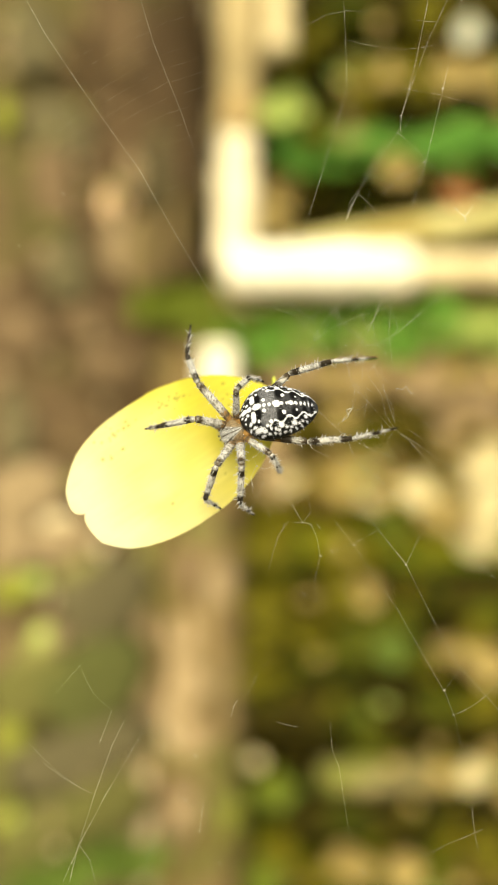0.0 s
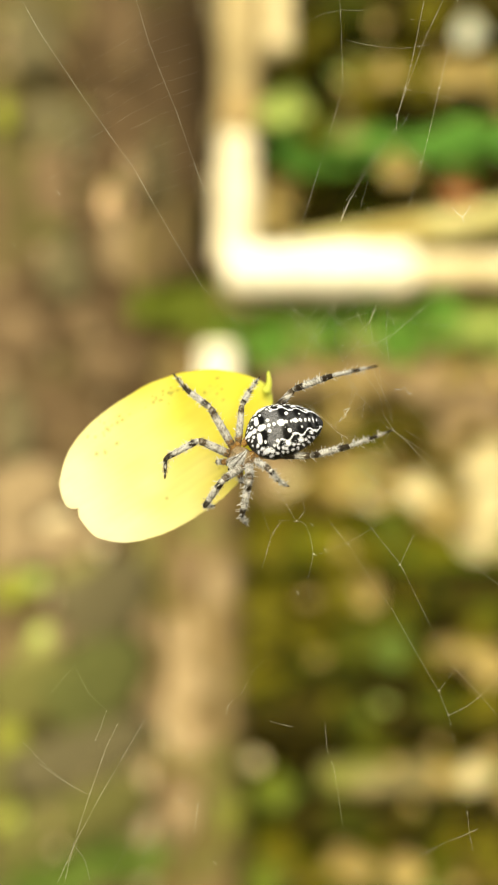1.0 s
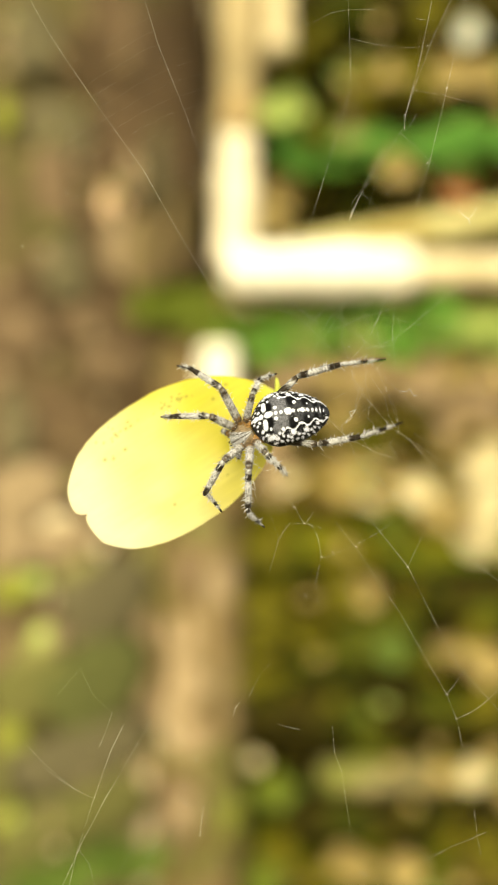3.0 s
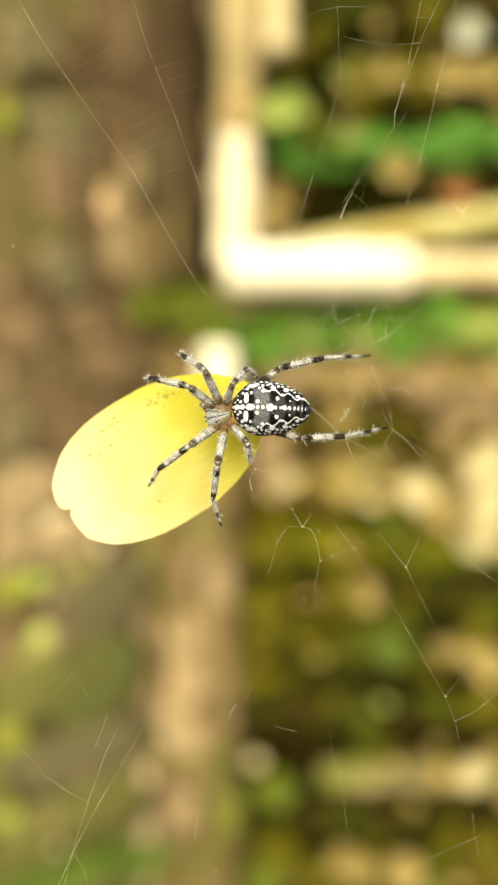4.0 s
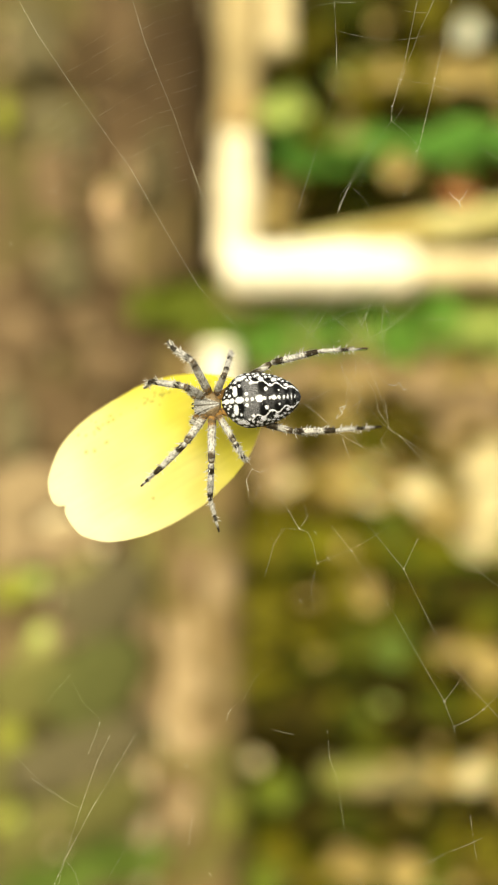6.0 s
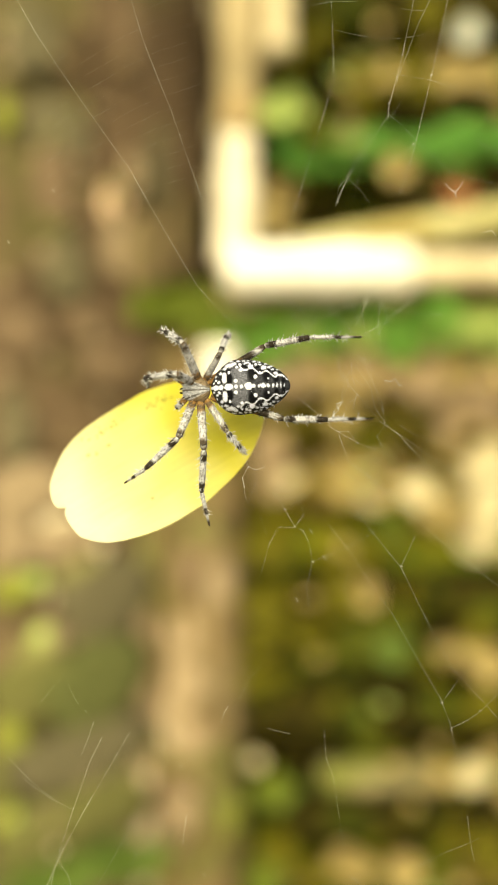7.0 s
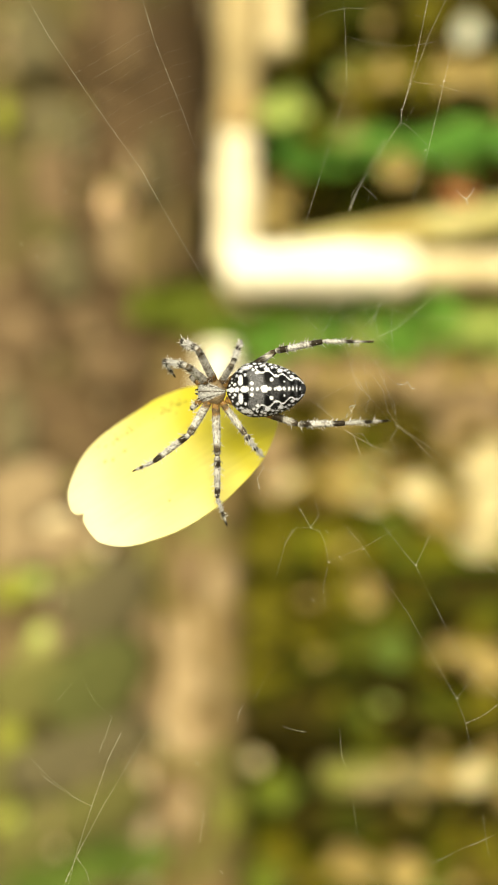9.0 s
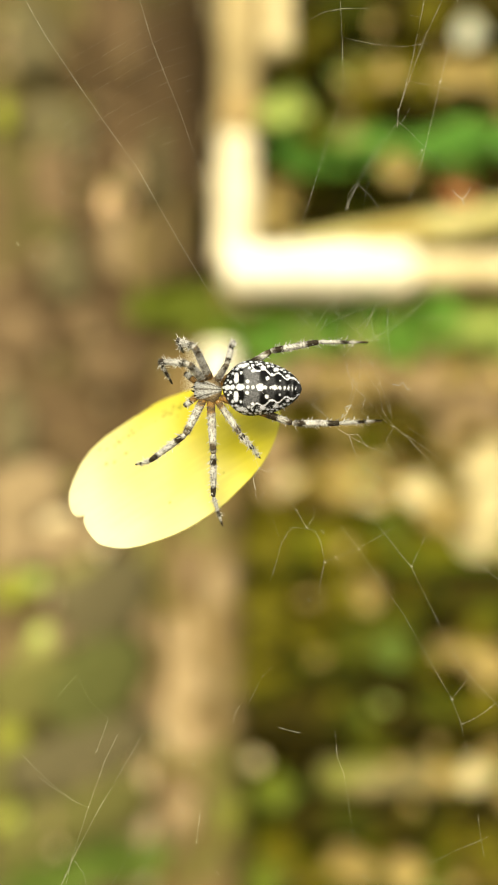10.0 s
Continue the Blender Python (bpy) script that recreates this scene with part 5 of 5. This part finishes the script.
    for t, u, v, run, roll, lean in (
        (0.0, 149, 910, -32.5, -4, -4), (0.3, 144, 908, -32.5, -3, -4), (0.5, 141, 905, -32.5, -2, -5), (1.0, 138, 900, -32.3, -2, -4), (1.5, 125, 908, -32.3, -2, -4),
        (2.0, 135, 905, -32.3, -2, -4), (2.5, 149, 909, -32.3, -2, -4), (2.7, 155, 912, -32.3, -2, -4), (3.2, 148, 908, -31.8, -2, -4), (3.8, 129, 899, -31, 0, -5), (4.0, 125, 902, -31, 0, -5), (4.5, 116, 902, -30.6, 0, -5),
        (5.0, 112, 900, -30.4, -2, -5), (5.7, 113, 895, -30.2, -5, -4), (6.2, 114, 894, -29.9, -11, -6), (6.8, 114, 895, -29.5, -18, -7), (7.5, 112, 893, -29.5, -21, -7),
        (8.0, 131, 896, -30, -21, -7), (8.5, 139, 902, -30.6, -23, -7), (9.0, 145, 905, -31.2, -24, -7), (9.5, 142, 904, -30.7, -25, -7), (10.0, 146, 908, -30.8, -26, -7),
    ):
        a = radians(-run)
        x = Vector((math.cos(a), -math.sin(radians(lean)), math.sin(a))).normalized()
        z = Vector((0, -1, 0))
        z = (z - x * z.dot(x)).normalized()
        y = z.cross(x)
        m = Matrix((x, y, z)).transposed().to_4x4() @ Euler((radians(roll), 0, 0)).to_matrix().to_4x4()
        petal_rows.append((t, Matrix.Translation(plan(u, v, 0.0056)) @ m))
    walk(petal, petal_rows)

    spider_rows, body_rows, head_rows = [], [], []
    leg_rows = {key: ([], [], []) for key in LEGS}

    def along(a, b, up=Vector((0, -1, 0))):
        """A pose at a with +x towards b and +z near up."""
        x = (b - a).normalized()
        z = (up - x * up.dot(x)).normalized()
        return Matrix.Translation(a) @ Matrix((x, z.cross(x), z)).transposed().to_4x4()

    def reach(a, u, v, length, near):
        """The place on the line of sight through (u, v) that lies length away from a, on the near or the far side."""
        p = plan(u, v)
        way = (p - EYE).normalized()
        to = a - EYE
        mid = to.dot(way)
        gap = length ** 2 - (to.length_squared - mid ** 2)
        if gap <= 0:
            q = EYE + way * mid
            return a + (q - a).normalized() * length
        return EYE + way * (mid - near * math.sqrt(gap))

    def stance(t, body, head, **feet):
        """body: waist, tail and roll of the hind body; head: waist and eyes; feet: knee, ankle and toe of each leg."""
        bu, bv, tu, tv, roll = body
        front, tail = plan(bu, bv, 0.0014), plan(tu, tv, 0.0010)
        home = front.lerp(tail, 0.5)
        origin = Matrix.Translation(-home)
        spider_rows.append((t, Matrix.Translation(home)))
        body_rows.append((t, origin @ along(home, tail) @ Euler((radians(roll), 0, 0)).to_matrix().to_4x4()))
        waist = plan(head[0], head[1], 0.0012)
        eyes = reach(waist, head[2], head[3], HEAD_LENGTH * UNIT, -1)
        fore = along(waist, waist + (waist - eyes))
        head_rows.append((t, origin @ fore))
        for key, (ku, kv, au, av, fu, fv) in feet.items():
            la, lb, lc = (k * UNIT for k in LEGS[key])
            back, out = HIPS[key[1]]
            hip = fore @ (Vector((-back, out if key[0] == "u" else -out, -4)) * UNIT)
            if key[1] == "4":
                knee = plan(ku, kv, 0.0008)
                hip = knee + (hip - knee).normalized() * la
            else:
                knee = reach(hip, ku, kv, la, 1)
            ankle = reach(knee, au, av, lb, 1 if key[1] == "4" else -1)
            toe = reach(ankle, fu, fv, lc, 1 if key[1] == "4" else -1)
            femur, tibia, foot = origin @ along(hip, knee), along(knee, ankle), along(ankle, toe)
            inverse = (Matrix.Translation(home) @ femur).inverted()
            for rows, m in zip(leg_rows[key], (femur, inverse @ tibia, inverse @ foot)):
                rows.append((t, m))

    stance(0, (421, 742, 563, 723, -20), (430, 757, 395, 774),
           u1=(345, 742, 283, 755, 257, 760), u2=(350, 678, 331, 628, 338, 575), u3=(418, 690, 442, 668, 467, 676), u4=(512, 662, 588, 640, 668, 634),
           l1=(383, 825, 363, 885, 392, 902), l2=(428, 825, 425, 893, 450, 912), l3=(480, 805, 493, 828, 498, 838), l4=(545, 783, 625, 777, 705, 758))
    stance(0.3, (411, 742, 551, 723, -20), (420, 757, 385, 774),
           u1=(345, 735, 275, 752, 238, 772), u2=(345, 676, 320, 625, 326, 572), u3=(405, 692, 428, 666, 458, 668), u4=(505, 665, 580, 642, 660, 633),
           l1=(375, 820, 355, 885, 383, 903), l2=(418, 820, 420, 903, 447, 925), l3=(455, 800, 460, 832, 472, 820), l4=(535, 782, 615, 777, 697, 758))
    stance(0.5, (425, 766, 562, 740, -19), (434, 792, 404, 822),
           u1=(350, 775, 293, 808, 296, 852), u2=(360, 718, 332, 665, 328, 580), u3=(412, 715, 432, 682, 460, 669), u4=(515, 685, 590, 657, 664, 640),
           l1=(392, 842, 362, 893, 380, 896), l2=(442, 845, 432, 915, 438, 922), l3=(470, 835, 480, 845, 498, 838), l4=(545, 797, 618, 779, 700, 759))
    stance(1, (432, 780, 571, 748, -19), (438, 797, 411, 830),
           u1=(352, 780, 293, 812, 292, 848), u2=(372, 722, 330, 690, 307, 662), u3=(428, 718, 443, 690, 460, 668), u4=(520, 690, 590, 665, 668, 648),
           l1=(395, 850, 362, 897, 380, 896), l2=(442, 850, 428, 915, 438, 930), l3=(478, 832, 493, 852, 512, 862), l4=(550, 808, 620, 790, 698, 761))
    stance(1.5, (422, 782, 559, 751, -19), (428, 799, 400, 828),
           u1=(342, 785, 282, 818, 280, 853), u2=(365, 728, 320, 694, 292, 670), u3=(418, 720, 432, 690, 450, 670), u4=(505, 695, 578, 670, 660, 653),
           l1=(385, 850, 350, 897, 373, 903), l2=(430, 850, 412, 915, 432, 932), l3=(465, 828, 482, 850, 505, 860), l4=(540, 815, 615, 793, 688, 765))
    stance(2, (431, 778, 568, 750, -19), (438, 797, 410, 826),
           u1=(350, 782, 291, 817, 288, 852), u2=(370, 725, 318, 694, 285, 672), u3=(428, 720, 440, 690, 458, 672), u4=(512, 692, 588, 664, 665, 653),
           l1=(393, 850, 363, 893, 382, 903), l2=(437, 850, 422, 915, 438, 930), l3=(480, 825, 492, 850, 500, 866), l4=(545, 812, 620, 794, 695, 763))
    stance(2.5, (439, 780, 577, 750, -19), (443, 796, 413, 824),
           u1=(355, 776, 293, 774, 252, 768), u2=(385, 722, 335, 692, 287, 676), u3=(434, 722, 447, 688, 467, 675), u4=(518, 695, 595, 668, 674, 655),
           l1=(398, 840, 370, 893, 398, 906), l2=(435, 840, 430, 918, 455, 935), l3=(470, 835, 498, 858, 513, 848), l4=(555, 813, 632, 794, 708, 765))
    stance(2.7, (449, 772, 586, 743, -19), (453, 786, 422, 808),
           u1=(378, 765, 313, 768, 283, 768), u2=(395, 714, 345, 682, 303, 670), u3=(447, 715, 457, 688, 481, 672), u4=(530, 685, 605, 662, 684, 650),
           l1=(408, 832, 380, 888, 410, 905), l2=(448, 835, 440, 915, 468, 933), l3=(478, 822, 508, 848, 525, 850), l4=(565, 803, 640, 788, 716, 760))
    stance(3.8, (411, 718, 554, 723, 0), (412, 728, 372, 742),
           u1=(330, 692, 270, 675, 262, 672), u2=(365, 648, 322, 624, 313, 618), u3=(418, 678, 442, 650, 458, 668), u4=(498, 650, 580, 633, 662, 632),
           l1=(345, 790, 287, 848, 267, 900), l2=(390, 820, 380, 885, 396, 930), l3=(440, 785, 447, 808, 447, 820), l4=(540, 775, 620, 772, 692, 758))
    stance(4, (408, 722, 551, 726, 0), (409, 732, 370, 742),
           u1=(335, 685, 268, 670, 255, 672), u2=(362, 655, 325, 630, 318, 624), u3=(412, 680, 438, 652, 456, 670), u4=(495, 652, 575, 634, 657, 630),
           l1=(335, 790, 280, 832, 263, 862), l2=(385, 825, 377, 885, 392, 932), l3=(438, 785, 442, 808, 444, 820), l4=(535, 777, 612, 773, 688, 757))
    stance(4.5, (401, 718, 544, 716, 0), (405, 720, 361, 722),
           u1=(330, 685, 265, 672, 252, 676), u2=(355, 642, 312, 620, 302, 612), u3=(412, 658, 437, 642, 447, 664), u4=(488, 648, 570, 629, 654, 626),
           l1=(330, 775, 275, 802, 252, 817), l2=(378, 815, 372, 882, 388, 940), l3=(422, 785, 430, 808, 433, 820), l4=(528, 772, 605, 769, 680, 760))
    stance(5, (394, 725, 538, 713, 0), (397, 728, 353, 735),
           u1=(320, 692, 258, 676, 246, 678), u2=(345, 645, 312, 628, 300, 618), u3=(405, 672, 413, 648, 416, 640), u4=(485, 655, 565, 634, 652, 626),
           l1=(330, 790, 280, 832, 257, 858), l2=(378, 825, 372, 890, 387, 940), l3=(418, 780, 432, 812, 440, 818), l4=(525, 775, 600, 771, 677, 760))
    stance(5.5, (396, 724, 539, 710, 0), (398, 725, 354, 729),
           u1=(328, 690, 265, 675, 250, 674), u2=(345, 648, 312, 626, 303, 613), u3=(405, 670, 412, 646, 416, 636), u4=(485, 653, 568, 630, 656, 623),
           l1=(333, 785, 282, 834, 257, 859), l2=(378, 825, 374, 890, 390, 942), l3=(418, 783, 432, 810, 441, 820), l4=(525, 773, 600, 770, 682, 759))
    stance(5.7, (395, 723, 539, 709, 0), (397, 724, 353, 728),
           u1=(330, 690, 268, 675, 252, 678), u2=(345, 648, 312, 626, 302, 612), u3=(405, 670, 412, 645, 414, 633), u4=(485, 652, 568, 630, 656, 624),
           l1=(335, 785, 283, 838, 258, 865), l2=(378, 825, 375, 890, 391, 944), l3=(418, 785, 432, 812, 440, 820), l4=(525, 772, 600, 770, 682, 760))
    stance(6.8, (369, 686, 514, 681, 2), (370, 687, 322, 692),
           u1=(310, 662, 255, 672, 262, 688), u2=(320, 605, 292, 587, 280, 582), u3=(383, 625, 395, 592, 404, 588), u4=(468, 615, 548, 598, 640, 598),
           l1=(315, 775, 255, 830, 217, 855), l2=(360, 800, 356, 870, 370, 932), l3=(402, 765, 425, 795, 436, 808), l4=(500, 742, 580, 742, 660, 740))
    stance(7.1, (371, 690, 516, 683, 2), (374, 691, 325, 694),
           u1=(312, 660, 258, 665, 264, 685), u2=(325, 608, 298, 590, 286, 584), u3=(393, 625, 402, 597, 408, 594), u4=(470, 612, 550, 598, 642, 598),
           l1=(315, 775, 257, 828, 220, 853), l2=(362, 795, 358, 872, 372, 930), l3=(402, 765, 425, 795, 437, 805), l4=(505, 743, 583, 744, 662, 742))
    stance(7.5, (373, 684, 520, 688, 2), (376, 687, 328, 687),
           u1=(290, 634, 230, 658, 238, 700), u2=(330, 615, 300, 592, 290, 588), u3=(385, 640, 395, 605, 397, 592), u4=(472, 610, 552, 598, 640, 600),
           l1=(305, 762, 240, 798, 208, 798), l2=(360, 800, 360, 875, 378, 930), l3=(400, 760, 425, 795, 440, 805), l4=(505, 745, 585, 746, 660, 742))
    stance(8, (374, 689, 520, 687, 2), (378, 690, 332, 692),
           u1=(320, 645, 262, 650, 288, 683), u2=(340, 620, 306, 600, 296, 604), u3=(395, 630, 402, 605, 406, 600), u4=(468, 617, 555, 601, 643, 603),
           l1=(312, 772, 245, 818, 222, 828), l2=(365, 800, 362, 875, 380, 930), l3=(408, 760, 430, 795, 445, 808), l4=(508, 748, 590, 748, 665, 743))
    stance(8.5, (386, 688, 531, 690, 2), (391, 690, 343, 691),
           u1=(325, 646, 271, 640, 294, 670), u2=(348, 620, 305, 600, 322, 620), u3=(396, 650, 410, 612, 414, 602), u4=(480, 622, 565, 604, 655, 604),
           l1=(325, 767, 260, 816, 222, 835), l2=(378, 800, 372, 880, 393, 933), l3=(422, 770, 444, 798, 458, 812), l4=(515, 750, 598, 750, 670, 745))
    stance(9, (397, 692, 543, 689, 2), (400, 694, 351, 695),
           u1=(330, 648, 290, 640, 310, 668), u2=(350, 618, 322, 604, 335, 620), u3=(412, 645, 422, 615, 428, 602), u4=(488, 622, 572, 605, 662, 606),
           l1=(335, 770, 272, 818, 235, 835), l2=(385, 810, 385, 882, 402, 932), l3=(435, 770, 455, 798, 468, 810), l4=(528, 752, 612, 750, 690, 745))
    stance(9.5, (391, 688, 538, 690, 2), (395, 691, 345, 691),
           u1=(336, 646, 284, 638, 307, 672), u2=(350, 618, 311, 602, 328, 622), u3=(402, 648, 415, 613, 420, 603), u4=(484, 622, 568, 606, 657, 606),
           l1=(330, 770, 265, 816, 228, 834), l2=(382, 805, 379, 880, 397, 935), l3=(430, 770, 451, 797, 464, 812), l4=(520, 751, 605, 750, 676, 745))
    stance(10, (389, 687, 536, 689, 2), (393, 691, 342, 690),
           u1=(335, 645, 282, 640, 305, 680), u2=(345, 615, 315, 603, 325, 625), u3=(402, 645, 410, 612, 415, 603), u4=(480, 622, 565, 606, 652, 607),
           l1=(328, 770, 265, 817, 240, 823), l2=(378, 805, 378, 880, 394, 932), l3=(425, 768, 448, 795, 461, 812), l4=(518, 750, 602, 750, 677, 745))
    walk(spider, spider_rows)
    walk(abdomen, body_rows)
    walk(thorax, head_rows)
    for key, made in leg_parts.items():
        for ob, rows in zip(made, leg_rows[key]):
            walk(ob, rows)


motions()
